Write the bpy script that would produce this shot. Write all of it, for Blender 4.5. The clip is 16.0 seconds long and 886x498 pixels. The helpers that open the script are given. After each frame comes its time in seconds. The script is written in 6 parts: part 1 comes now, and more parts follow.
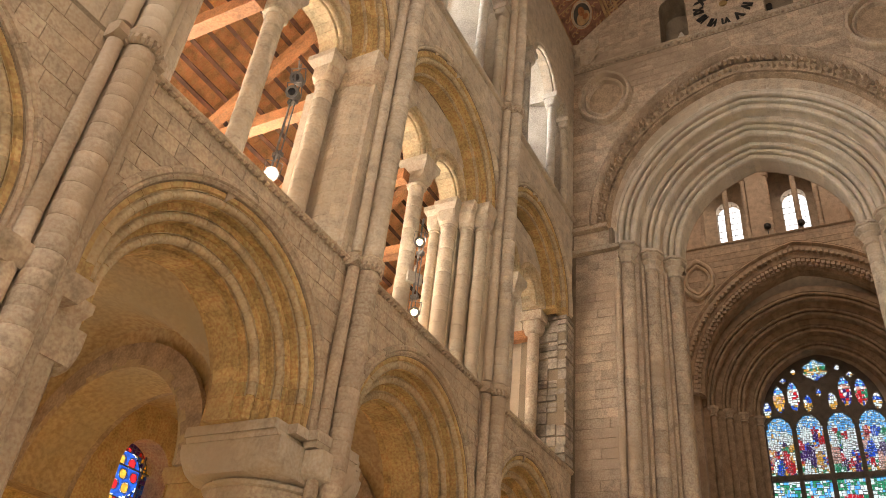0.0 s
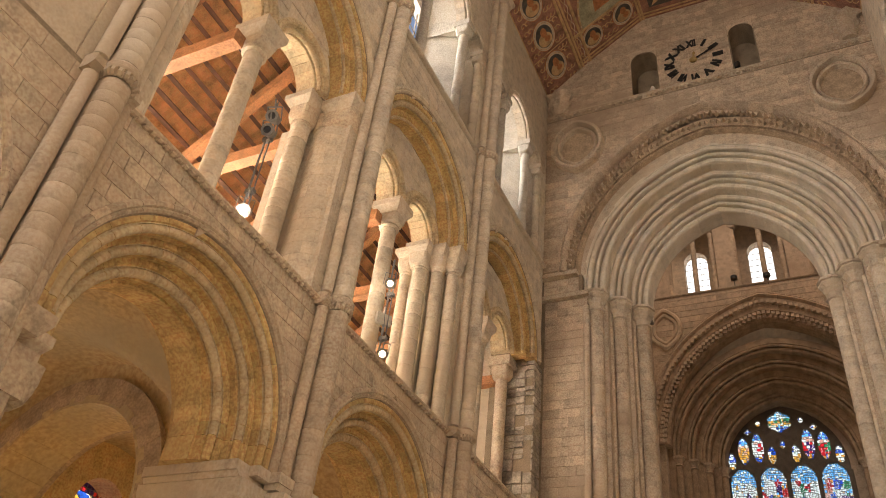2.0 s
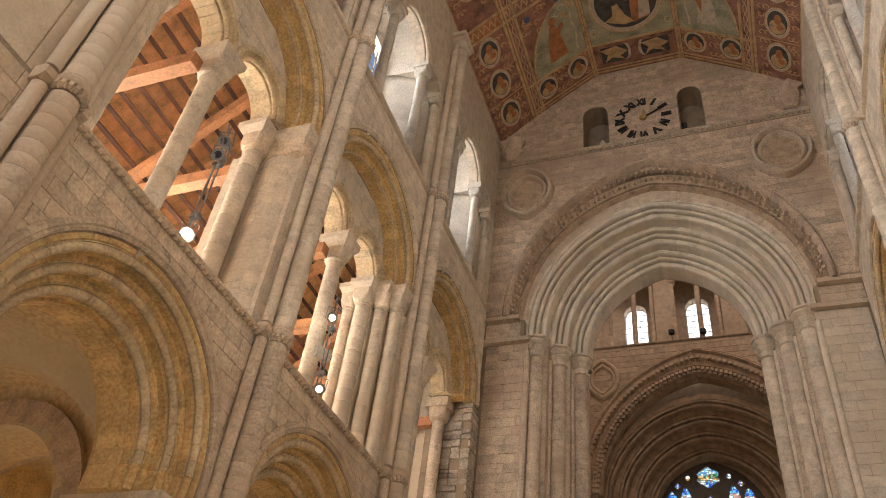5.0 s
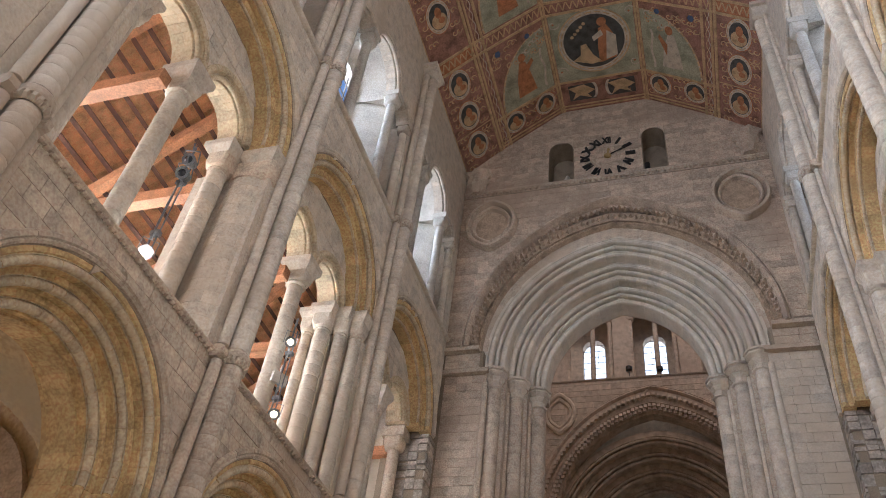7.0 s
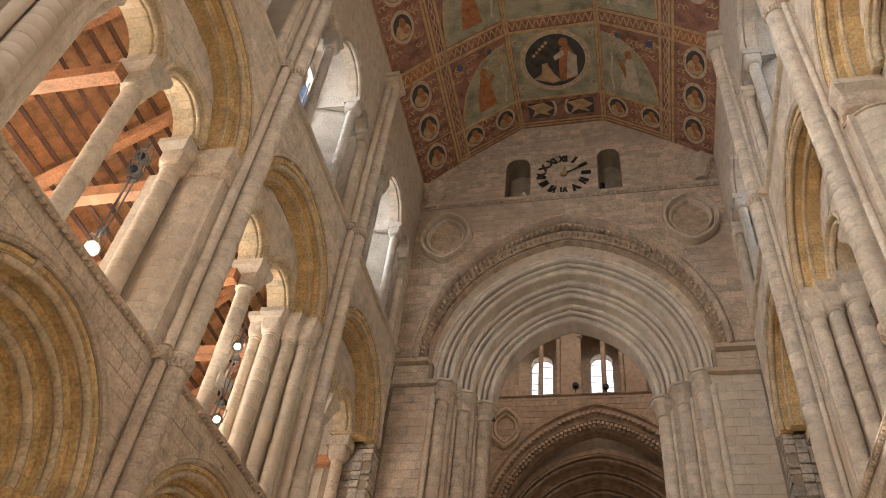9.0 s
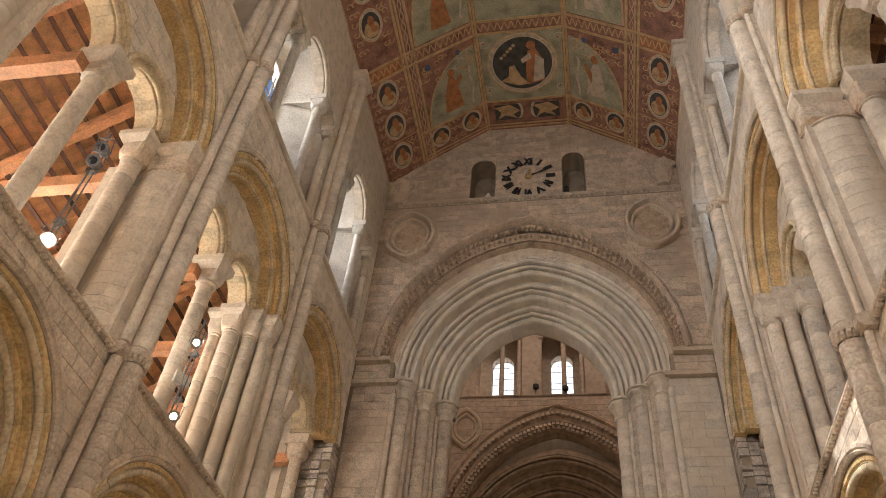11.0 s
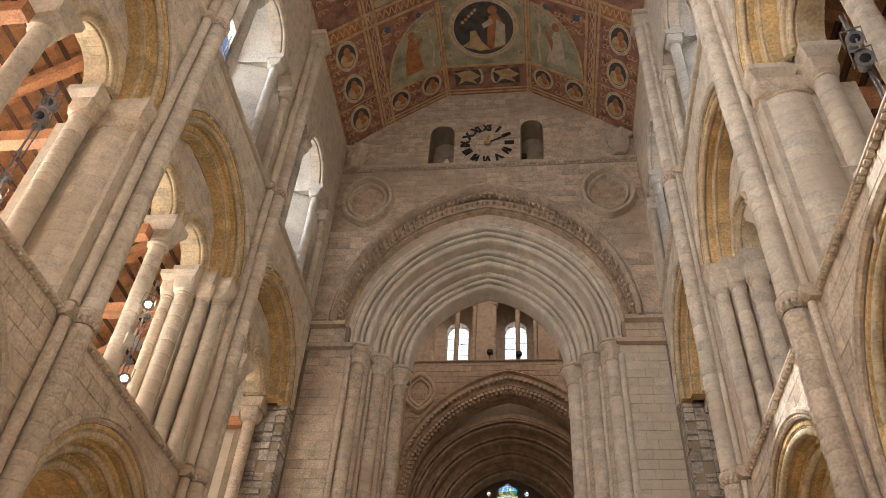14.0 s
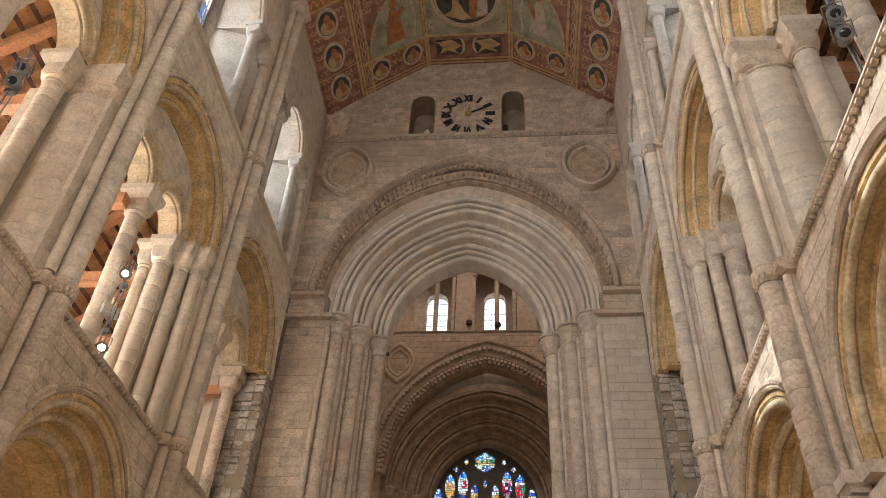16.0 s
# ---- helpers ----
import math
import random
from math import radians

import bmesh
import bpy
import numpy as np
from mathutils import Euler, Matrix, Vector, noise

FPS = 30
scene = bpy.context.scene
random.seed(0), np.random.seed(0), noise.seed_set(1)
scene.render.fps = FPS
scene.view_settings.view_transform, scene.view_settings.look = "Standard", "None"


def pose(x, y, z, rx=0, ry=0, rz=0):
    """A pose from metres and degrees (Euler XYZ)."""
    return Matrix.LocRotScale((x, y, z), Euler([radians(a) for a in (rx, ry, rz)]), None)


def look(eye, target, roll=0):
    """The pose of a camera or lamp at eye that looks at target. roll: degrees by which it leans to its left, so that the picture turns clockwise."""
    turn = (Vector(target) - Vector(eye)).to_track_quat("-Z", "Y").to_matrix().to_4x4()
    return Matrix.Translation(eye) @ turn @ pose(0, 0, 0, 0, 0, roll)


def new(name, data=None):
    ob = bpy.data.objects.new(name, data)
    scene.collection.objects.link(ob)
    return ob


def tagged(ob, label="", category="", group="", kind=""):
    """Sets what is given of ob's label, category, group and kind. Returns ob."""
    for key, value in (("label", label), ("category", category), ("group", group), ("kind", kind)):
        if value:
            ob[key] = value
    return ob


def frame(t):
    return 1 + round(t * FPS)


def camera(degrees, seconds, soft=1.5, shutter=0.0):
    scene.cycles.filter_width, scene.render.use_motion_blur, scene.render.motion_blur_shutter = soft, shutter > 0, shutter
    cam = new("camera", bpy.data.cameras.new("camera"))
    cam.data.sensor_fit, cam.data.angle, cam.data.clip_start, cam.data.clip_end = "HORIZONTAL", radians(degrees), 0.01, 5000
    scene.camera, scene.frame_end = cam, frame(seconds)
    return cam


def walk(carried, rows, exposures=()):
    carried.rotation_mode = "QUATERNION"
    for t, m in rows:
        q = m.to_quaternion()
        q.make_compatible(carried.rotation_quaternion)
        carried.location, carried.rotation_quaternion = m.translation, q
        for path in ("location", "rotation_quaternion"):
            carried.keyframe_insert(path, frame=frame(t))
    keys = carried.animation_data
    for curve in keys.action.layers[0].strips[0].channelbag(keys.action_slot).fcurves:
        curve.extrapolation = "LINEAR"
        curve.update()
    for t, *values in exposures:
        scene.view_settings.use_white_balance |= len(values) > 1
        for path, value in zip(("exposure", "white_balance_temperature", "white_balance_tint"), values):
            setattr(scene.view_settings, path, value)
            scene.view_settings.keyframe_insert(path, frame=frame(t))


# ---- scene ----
cam = camera(58.88, 16.0, soft=0.45)
EYE = (1.62, 0.0, 1.65)
PATH = [
    (0.0, 124.03, -5.65, 27.71),
    (0.5, 124.71, -5.75, 27.05),
    (1.0, 125.77, -5.79, 26.36),
    (1.5, 126.78, -5.79, 25.74),
    (2.0, 127.40, -5.80, 24.98),
    (2.5, 127.90, -5.77, 23.97),
    (3.0, 128.49, -5.84, 23.06),
    (3.5, 128.82, -5.91, 22.21),
    (4.0, 129.31, -6.08, 21.42),
    (6.5, 132.90, -5.99, 16.91),
    (7.0, 133.28, -6.06, 16.04),
    (7.5, 133.65, -5.99, 14.74),
    (8.0, 134.00, -5.87, 13.62),
    (8.5, 134.24, -5.74, 12.82),
    (9.0, 134.51, -5.60, 11.80),
    (11.5, 134.68, -4.37, 8.42),
    (12.0, 134.38, -4.13, 7.72),
    (12.5, 133.74, -3.76, 7.29),
    (13.0, 133.00, -3.44, 6.87),
    (13.5, 132.78, -3.28, 6.48),
    (14.0, 132.42, -3.19, 6.09),
    (14.5, 131.89, -3.04, 5.78),
    (15.0, 131.52, -2.91, 5.41),
    (15.5, 131.03, -2.68, 5.03),
    (16.0, 130.37, -2.54, 4.71),
]
LOOKS = [(0.0, 0.04, 6480, 12), (4.0, 0.0, 6700, 13), (6.5, -0.09, 4800, 10), (7.0, -0.09, 4800, 10), (8.0, -0.1, 5500, 11), (9.0, -0.18, 5800, 11), (12.0, -0.14, 5800, 11), (16.0, -0.1, 5600, 10)]
walk(cam, [(t, pose(*EYE, rx, ry, rz)) for t, rx, ry, rz in PATH], LOOKS)

# ---- world, sun, large lights ----
world = bpy.data.worlds.new("sky")
scene.world = world
world.use_nodes = True
wn = world.node_tree.nodes
sky = wn.new("ShaderNodeTexSky")
sky.sky_type, sky.sun_disc = "NISHITA", False
sky.sun_elevation, sky.sun_rotation = radians(41), radians(270)
world.node_tree.links.new(sky.outputs[0], wn["Background"].inputs[0])
wn["Background"].inputs[1].default_value = 0.12


def lamp(kind, name, m, power, colour, size=(1, 1), angle=0.5):
    data = bpy.data.lights.new(name, kind)
    data.energy, data.color = power, colour
    if kind == "AREA":
        data.shape, data.size, data.size_y = "RECTANGLE", *size
    if kind == "SUN":
        data.angle = radians(angle)
    if kind == "POINT":
        data.shadow_soft_size = size[0]
    ob = new(name, data)
    ob.matrix_world = m
    return ob


DAY = (1.0, 0.955, 0.895)
BAY, HALF, END = 5.05, 5.3, 18.8
LINES = [END - BAY * (4 - k) for k in range(5)]      # wall shafts, the last at the tower wall
CENTRES = [END - BAY * (3.5 - k) for k in range(4)]
lamp("SUN", "sun", look((5.3 - 36.3, 10.55 + 1.98, 8.1 + 33.3), (5.3, 10.55, 8.1)), 5.0, (1.0, 0.95, 0.86))
for yc in [c - 4 * BAY for c in CENTRES] + CENTRES:
    for side in (-1, 1):
        lamp("AREA", "clerestory_daylight", look((side * 7.25, yc, 20.4), (side * 2, yc, 17.2)), 240 if side < 0 else 70, DAY, (1.9, 3.4))
        if yc < 6:
            lamp("AREA", "clerestory_opening_daylight", look((side * (6.6 if yc > 4 else 5.2), yc, 19.7), (side * -4, yc + 3.0, 13.0)), 720 if side < 0 else 40, DAY, (1.2, 2.4))
for yc in CENTRES:
    for side in (-1, 1):
        lamp("AREA", "gallery_daylight", look((side * 11.4, yc, 10.0), (side * 7, yc, 13.0)), (330 if yc < 14 else 40) if side < 0 else 50, (1.0, 0.88, 0.72), (2.2, 1.4))
        lamp("AREA", "aisle_daylight", look((side * 11.7, yc, 4.6), (side * 6, yc, 4.5)), 14, DAY, (1.1, 2.6))
        lamp("POINT", "aisle_uplight", pose(side * 8.6, yc, 1.6), 58, (1.0, 0.63, 0.21), (0.15, 0))
lamp("AREA", "east_daylight", look((0, -21.5, 12.5), (0, 18, 13.0)), 420, DAY, (7, 10))
# first three sit at the lit lamps; the rest are unseen fills for roof and south wall
for x, y, z, power in ((-5.42, 6.42, 8.75, 45), (-5.5, 10.8, 10.45, 22), (-5.48, 10.85, 8.85, 22), (-11.2, 6.6, 9.0, 620), (-11.2, 11.6, 9.0, 300), (5.2, 1.2, 8.8, 330)):
    lamp("POINT", "gallery_floodlight", pose(x, y, z), power, (1.0, 0.85, 0.64), (0.12, 0))
# unseen warm fill added high in the tower to brighten its west wall
lamp("AREA", "tower_daylight", look((0.0, 23.5, 35.0), (0.2, 33, 22)), 760, (1.0, 0.79, 0.57), (9, 4))
lamp("AREA", "west_window_daylight", look((0, 37.0, 12.0), (0, 20, 6)), 40, DAY, (5, 8))


# ---- materials ----
def material(name, colour, rough=0.8, spread=0.12, scale=3.0, fine=40.0, bump=0.25, second=None, metal=0.0, random_tint=0.0, stain=None, grit=0.2, worn=False):
    m = bpy.data.materials.new(name)
    m.use_nodes = True
    nt = m.node_tree
    n, l = nt.nodes, nt.links
    b = n["Principled BSDF"]
    b.inputs["Roughness"].default_value, b.inputs["Metallic"].default_value = rough, metal
    co = n.new("ShaderNodeTexCoord")
    geo = n.new("ShaderNodeNewGeometry")
    big = n.new("ShaderNodeTexNoise")
    big.inputs["Scale"].default_value, big.inputs["Detail"].default_value = scale, 6
    small = n.new("ShaderNodeTexNoise")
    small.inputs["Scale"].default_value, small.inputs["Detail"].default_value = fine, 4
    l.new(geo.outputs["Position"], big.inputs["Vector"])
    l.new(geo.outputs["Position"], small.inputs["Vector"])
    ramp = n.new("ShaderNodeValToRGB")
    lo = [c * (1 - spread * 2.2) for c in colour]
    hi = [min(1, c * (1 + spread * 1.6)) for c in colour]
    e = ramp.color_ramp.elements
    e[0].position, e[0].color = 0.3, (*(second or lo), 1)
    e[1].position, e[1].color = 0.7, (*hi, 1)
    mid = e.new(0.48)
    mid.color = (*colour, 1)
    l.new(big.outputs["Fac"], ramp.inputs[0])
    grain = n.new("ShaderNodeMix")
    grain.data_type, grain.blend_type = "RGBA", "OVERLAY"
    grain.inputs["Factor"].default_value = grit
    l.new(ramp.outputs[0], grain.inputs["A"])
    sharp = n.new("ShaderNodeMapRange")
    sharp.inputs["From Min"].default_value, sharp.inputs["From Max"].default_value = 0.36, 0.64
    l.new(small.outputs["Fac"], sharp.inputs["Value"])
    l.new(sharp.outputs[0], grain.inputs["B"])
    last = grain.outputs["Result"]
    if random_tint:
        info = n.new("ShaderNodeObjectInfo")
        hsv = n.new("ShaderNodeHueSaturation")
        mr = n.new("ShaderNodeMapRange")
        mr.inputs["To Min"].default_value, mr.inputs["To Max"].default_value = 1 - random_tint, 1 + random_tint
        l.new(info.outputs["Random"], mr.inputs["Value"])
        l.new(mr.outputs[0], hsv.inputs["Value"])
        l.new(last, hsv.inputs["Color"])
        last = hsv.outputs[0]
    if stain:
        st = n.new("ShaderNodeTexNoise")
        st.inputs["Scale"].default_value, st.inputs["Detail"].default_value = 0.45, 8
        l.new(geo.outputs["Position"], st.inputs["Vector"])
        sr = n.new("ShaderNodeMapRange")
        sr.inputs["From Min"].default_value, sr.inputs["From Max"].default_value = 0.52, 0.72
        l.new(st.outputs["Fac"], sr.inputs["Value"])
        mx = n.new("ShaderNodeMix")
        mx.data_type = "RGBA"
        l.new(sr.outputs[0], mx.inputs["Factor"])
        l.new(last, mx.inputs["A"])
        mx.inputs["B"].default_value = (*stain, 1)
        last = mx.outputs["Result"]
    if worn:        # scattered scratches and dark scars in the tooled face
        scar = n.new("ShaderNodeTexNoise")
        scar.inputs["Scale"].default_value, scar.inputs["Detail"].default_value, scar.inputs["Roughness"].default_value = 5.5, 9, 0.72
        l.new(geo.outputs["Position"], scar.inputs["Vector"])
        cut = n.new("ShaderNodeMapRange")
        cut.inputs["From Min"].default_value, cut.inputs["From Max"].default_value = 0.57, 0.70
        cut.inputs["To Max"].default_value = 0.22
        l.new(scar.outputs["Fac"], cut.inputs["Value"])
        dk = n.new("ShaderNodeMix")
        dk.data_type, dk.blend_type = "RGBA", "MULTIPLY"
        l.new(cut.outputs[0], dk.inputs["Factor"])
        l.new(last, dk.inputs["A"])
        dk.inputs["B"].default_value = (0.62, 0.52, 0.42, 1)
        last = dk.outputs["Result"]
    l.new(last, b.inputs["Base Color"])
    if bump:
        bp = n.new("ShaderNodeBump")
        bp.inputs["Strength"].default_value, bp.inputs["Distance"].default_value = bump, 0.02
        height = small.outputs["Fac"]
        if worn:
            pit = n.new("ShaderNodeTexNoise")
            pit.inputs["Scale"].default_value, pit.inputs["Detail"].default_value = 7.0, 5
            l.new(geo.outputs["Position"], pit.inputs["Vector"])
            both = n.new("ShaderNodeMath")
            both.operation = "MULTIPLY_ADD"
            both.inputs[1].default_value = 0.9
            l.new(pit.outputs["Fac"], both.inputs[0])
            l.new(small.outputs["Fac"], both.inputs[2])
            height = both.outputs[0]
        l.new(height, bp.inputs["Height"])
        l.new(bp.outputs[0], b.inputs["Normal"])
    return m


def plain_glow(name, colour, strength):
    m = bpy.data.materials.new(name)
    m.use_nodes = True
    b = m.node_tree.nodes["Principled BSDF"]
    b.inputs["Base Color"].default_value = (*colour, 1)
    b.inputs["Emission Color"].default_value = (*colour, 1)
    b.inputs["Emission Strength"].default_value = strength
    return m


def stained(name, colour):
    """Coloured pot-metal glass that lets the daylight behind it through."""
    m = bpy.data.materials.new(name)
    m.use_nodes = True
    n, l = m.node_tree.nodes, m.node_tree.links
    n.remove(n["Principled BSDF"])
    tr = n.new("ShaderNodeBsdfTransparent")
    gl = n.new("ShaderNodeBsdfGlossy")
    gl.inputs["Roughness"].default_value = 0.15
    mix = n.new("ShaderNodeMixShader")
    mix.inputs[0].default_value = 0.06
    noise_tex = n.new("ShaderNodeTexNoise")
    noise_tex.inputs["Scale"].default_value = 9
    geo = n.new("ShaderNodeNewGeometry")
    l.new(geo.outputs["Position"], noise_tex.inputs["Vector"])
    rm = n.new("ShaderNodeValToRGB")
    rm.color_ramp.elements[0].position, rm.color_ramp.elements[0].color = 0.35, (*[c * 0.55 for c in colour], 1)
    rm.color_ramp.elements[1].position, rm.color_ramp.elements[1].color = 0.65, (*colour, 1)
    l.new(noise_tex.outputs["Fac"], rm.inputs[0])
    l.new(rm.outputs[0], tr.inputs["Color"])
    l.new(tr.outputs[0], mix.inputs[1])
    l.new(gl.outputs[0], mix.inputs[2])
    l.new(mix.outputs[0], n["Material Output"].inputs[0])
    return m


STONE = material("limestone", (0.62, 0.505, 0.375), 0.88, 0.10, 4.0, 22, 0.4, random_tint=0.12, stain=(0.52, 0.40, 0.28), grit=0.2, worn=True)
STONE_PALE = material("pale_limestone", (0.68, 0.585, 0.46), 0.88, 0.08, 4.0, 22, 0.35, random_tint=0.1, stain=(0.60, 0.49, 0.36), grit=0.17, worn=True)
STONE_OCHRE = material("ochre_limestone", (0.66, 0.47, 0.215), 0.88, 0.10, 3.2, 20, 0.45, random_tint=0.14, stain=(0.55, 0.375, 0.18), grit=0.24, worn=True)
STONE_CLEAN = material("bleached_limestone", (0.77, 0.685, 0.56), 0.86, 0.06, 4.0, 22, 0.3, random_tint=0.09, stain=(0.66, 0.56, 0.43), grit=0.15, worn=True)
STONE_CREAM = material("cream_limestone", (0.66, 0.535, 0.345), 0.88, 0.10, 3.2, 20, 0.35, random_tint=0.10, stain=(0.58, 0.43, 0.24), grit=0.2, worn=True)
RUBBLE = material("rubble_stone", (0.43, 0.37, 0.30), 0.92, 0.22, 3.0, 18, 0.6, random_tint=0.2)
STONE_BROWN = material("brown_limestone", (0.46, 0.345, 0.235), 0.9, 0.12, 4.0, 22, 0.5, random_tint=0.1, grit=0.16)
STONE_WARM = material("warm_limestone", (0.575, 0.455, 0.335), 0.9, 0.10, 4.0, 22, 0.35, random_tint=0.15, stain=(0.44, 0.33, 0.235), grit=0.2, worn=True)
MORTAR = material("lime_mortar", (0.33, 0.26, 0.18), 0.95, 0.1, 3, 50, 0.2)
PLASTER = material("cream_plaster", (0.58, 0.43, 0.235), 0.9, 0.07, 0.8, 12, 0.06, stain=(0.50, 0.42, 0.28))
WHITEWASH = material("whitewash", (0.63, 0.575, 0.49), 0.9, 0.12, 1.2, 25, 0.3, stain=(0.50, 0.44, 0.36), worn=True)
TIMBER = material("pine_boards", (0.80, 0.46, 0.225), 0.6, 0.12, 5.0, 40, 0.1, random_tint=0.10)
BEAM = material("pine_beam", (0.46, 0.215, 0.095), 0.65, 0.16, 3, 26, 0.12, random_tint=0.1)
# old wood, with the shade on the purlins' sides put into its dark colour
PURLIN = material("aged_shaded_pine", (0.10, 0.042, 0.02), 0.7, 0.16, 3, 26, 0.12)
METAL = material("grey_metal", (0.27, 0.27, 0.275), 0.4, 0.1, 8, 60, 0.05, metal=0.8)
LENS = material("dark_lens", (0.02, 0.02, 0.025), 0.1, 0.05, 8, 60, 0.0)
BLACK = material("black_paint", (0.025, 0.022, 0.02), 0.5, 0.1, 6, 60, 0.05)
GOLD = material("gilt", (0.42, 0.28, 0.10), 0.5, 0.15, 6, 60, 0.05)
FLOOR_STONE = material("floor_stone", (0.52, 0.46, 0.37), 0.6, 0.12, 2, 30, 0.1)
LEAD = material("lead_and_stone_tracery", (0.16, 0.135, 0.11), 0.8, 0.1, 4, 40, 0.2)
BULB = plain_glow("lit_bulb", (1.0, 0.74, 0.40), 9)
SKY_GLOW = plain_glow("bright_sky", (0.93, 0.97, 1.0), 1.5)
# painted ceiling colours
P_RED = material("painted_maroon", (0.34, 0.175, 0.12), 0.8, 0.22, 3.0, 22, 0.05)
P_GREEN = material("painted_green", (0.43, 0.41, 0.27), 0.8, 0.16, 2.0, 22, 0.05)
P_TAN = material("painted_ochre", (0.60, 0.41, 0.21), 0.8, 0.14, 4.0, 30, 0.05)
P_CREAM = material("painted_cream", (0.62, 0.53, 0.40), 0.8, 0.12, 5.0, 30, 0.05)
P_DARK = material("painted_black", (0.085, 0.08, 0.07), 0.8, 0.2, 4.0, 30, 0.05)
P_ORANGE = material("painted_orange", (0.48, 0.20, 0.085), 0.8, 0.15, 5.0, 30, 0.05)
P_BLUE = material("painted_blue", (0.09, 0.13, 0.24), 0.8, 0.15, 5.0, 30, 0.05)

# ---- helpers for building ----
CACHE = {}


def mesh(name, verts, faces, mats, idx=None, smooth=False):
    me = bpy.data.meshes.new(name)
    me.from_pydata([tuple(v) for v in verts], [], faces)
    for m in (mats if isinstance(mats, (list, tuple)) else [mats]):
        me.materials.append(m)
    if idx:
        me.polygons.foreach_set("material_index", idx)
    bm = bmesh.new()
    bm.from_mesh(me)
    bmesh.ops.recalc_face_normals(bm, faces=bm.faces)
    bm.to_mesh(me)
    bm.free()
    if smooth:
        me.polygons.foreach_set("use_smooth", [True] * len(me.polygons))
        me.set_sharp_from_angle(angle=radians(35))
    return me


def cached(key, make):
    if key not in CACHE:
        CACHE[key] = make()
    return CACHE[key]


def part(name, me, parent=None, m=None, label=""):
    ob = new(name, me)
    if parent:
        ob.parent = parent
    if m is not None:
        ob.matrix_basis = m
    if label:
        tagged(ob, label)
    return ob


def thing(name, m, label, category, group="", kind=""):
    ob = new(name)
    ob.empty_display_size = 0.2
    ob.matrix_basis = m
    return tagged(ob, label, category, group, kind)


class Build:
    """Gathers boxes, prisms and turned shapes into one mesh."""

    def __init__(self):
        self.v, self.f, self.i = [], [], []

    def add(self, verts, faces, mat=0):
        o = len(self.v)
        self.v += [tuple(p) for p in verts]
        self.f += [[o + k for k in q] for q in faces]
        self.i += [mat] * len(faces)
        return self

    def box(self, x0, x1, y0, y1, z0, z1, mat=0):
        v = [(x, y, z) for x in (x0, x1) for y in (y0, y1) for z in (z0, z1)]
        return self.add(v, [(0, 1, 3, 2), (4, 6, 7, 5), (0, 4, 5, 1), (2, 3, 7, 6), (0, 2, 6, 4), (1, 5, 7, 3)], mat)

    def prism(self, pts, a, b, axis="y", mat=0):
        """A polygon of (p, q) pulled from a to b along an axis."""
        put = {"y": lambda p, q, s: (p, s, q), "x": lambda p, q, s: (s, p, q), "z": lambda p, q, s: (p, q, s)}[axis]
        n = len(pts)
        v = [put(p, q, a) for p, q in pts] + [put(p, q, b) for p, q in pts]
        return self.add(v, [list(range(n)), list(range(2 * n - 1, n - 1, -1))] + [[k, (k + 1) % n, n + (k + 1) % n, n + k] for k in range(n)], mat)

    def turned(self, prof, x=0, y=0, n=20, mat=0, a0=0.0, a1=360.0):
        full = abs(a1 - a0) > 359
        k = n if full else n + 1
        v = []
        for r, z in prof:
            for j in range(k):
                a = radians(a0 + (a1 - a0) * j / n)
                v.append((x + r * math.cos(a), y + r * math.sin(a), z))
        f = []
        for s in range(len(prof) - 1):
            for j in range(n):
                jj = (j + 1) % k
                f.append([s * k + j, s * k + jj, (s + 1) * k + jj, (s + 1) * k + j])
        f.append(list(range(k - 1, -1, -1)))
        f.append([(len(prof) - 1) * k + j for j in range(k)])
        return self.add(v, f, mat)

    def loft(self, r, hx, hy, z0, z1, x=0, y=0, steps=6, n=32, power=1.6):
        """A cushion capital: a bowl over a round foot, cut by four flat shields."""
        v, f = [], []
        steps, n = steps + 2, max(n, 32)
        head = math.hypot(hx, hy)
        for s in range(steps + 1):
            t = s / steps
            w = r + (head - r) * math.sqrt(1 - (1 - t) ** power)
            for j in range(n):
                a = 2 * math.pi * (j + 0.5) / n
                c, q = math.cos(a), math.sin(a)
                w2 = min(w, hx / abs(c), hy / abs(q)) if t > 0 else min(r, hx / abs(c), hy / abs(q))
                v.append((x + w2 * c, y + w2 * q, z0 + (z1 - z0) * t))
        for s in range(steps):
            for j in range(n):
                f.append([s * n + j, s * n + (j + 1) % n, (s + 1) * n + (j + 1) % n, (s + 1) * n + j])
        f.append(list(range(n - 1, -1, -1)))
        f.append([steps * n + j for j in range(n)])
        return self.add(v, f)

    def abacus(self, x0, x1, y0, y1, z0, z1, cut):
        """A square slab over a slope that draws in towards its foot."""
        zm = z0 + (z1 - z0) * 0.55
        v = [(x, y, z0) for x, y in ((x0 + cut, y0 + cut), (x1 - cut, y0 + cut), (x1 - cut, y1 - cut), (x0 + cut, y1 - cut))]
        for z in (zm, z1):
            v += [(x0, y0, z), (x1, y0, z), (x1, y1, z), (x0, y1, z)]
        f = [(3, 2, 1, 0), (8, 9, 10, 11)]
        for k in (0, 4):
            f += [(k + j, k + (j + 1) % 4, k + 4 + (j + 1) % 4, k + 4 + j) for j in range(4)]
        return self.add(v, f)

    def done(self, name, mats, smooth=False):
        return mesh(name, self.v, self.f, mats, self.i if isinstance(mats, (list, tuple)) else None, smooth)


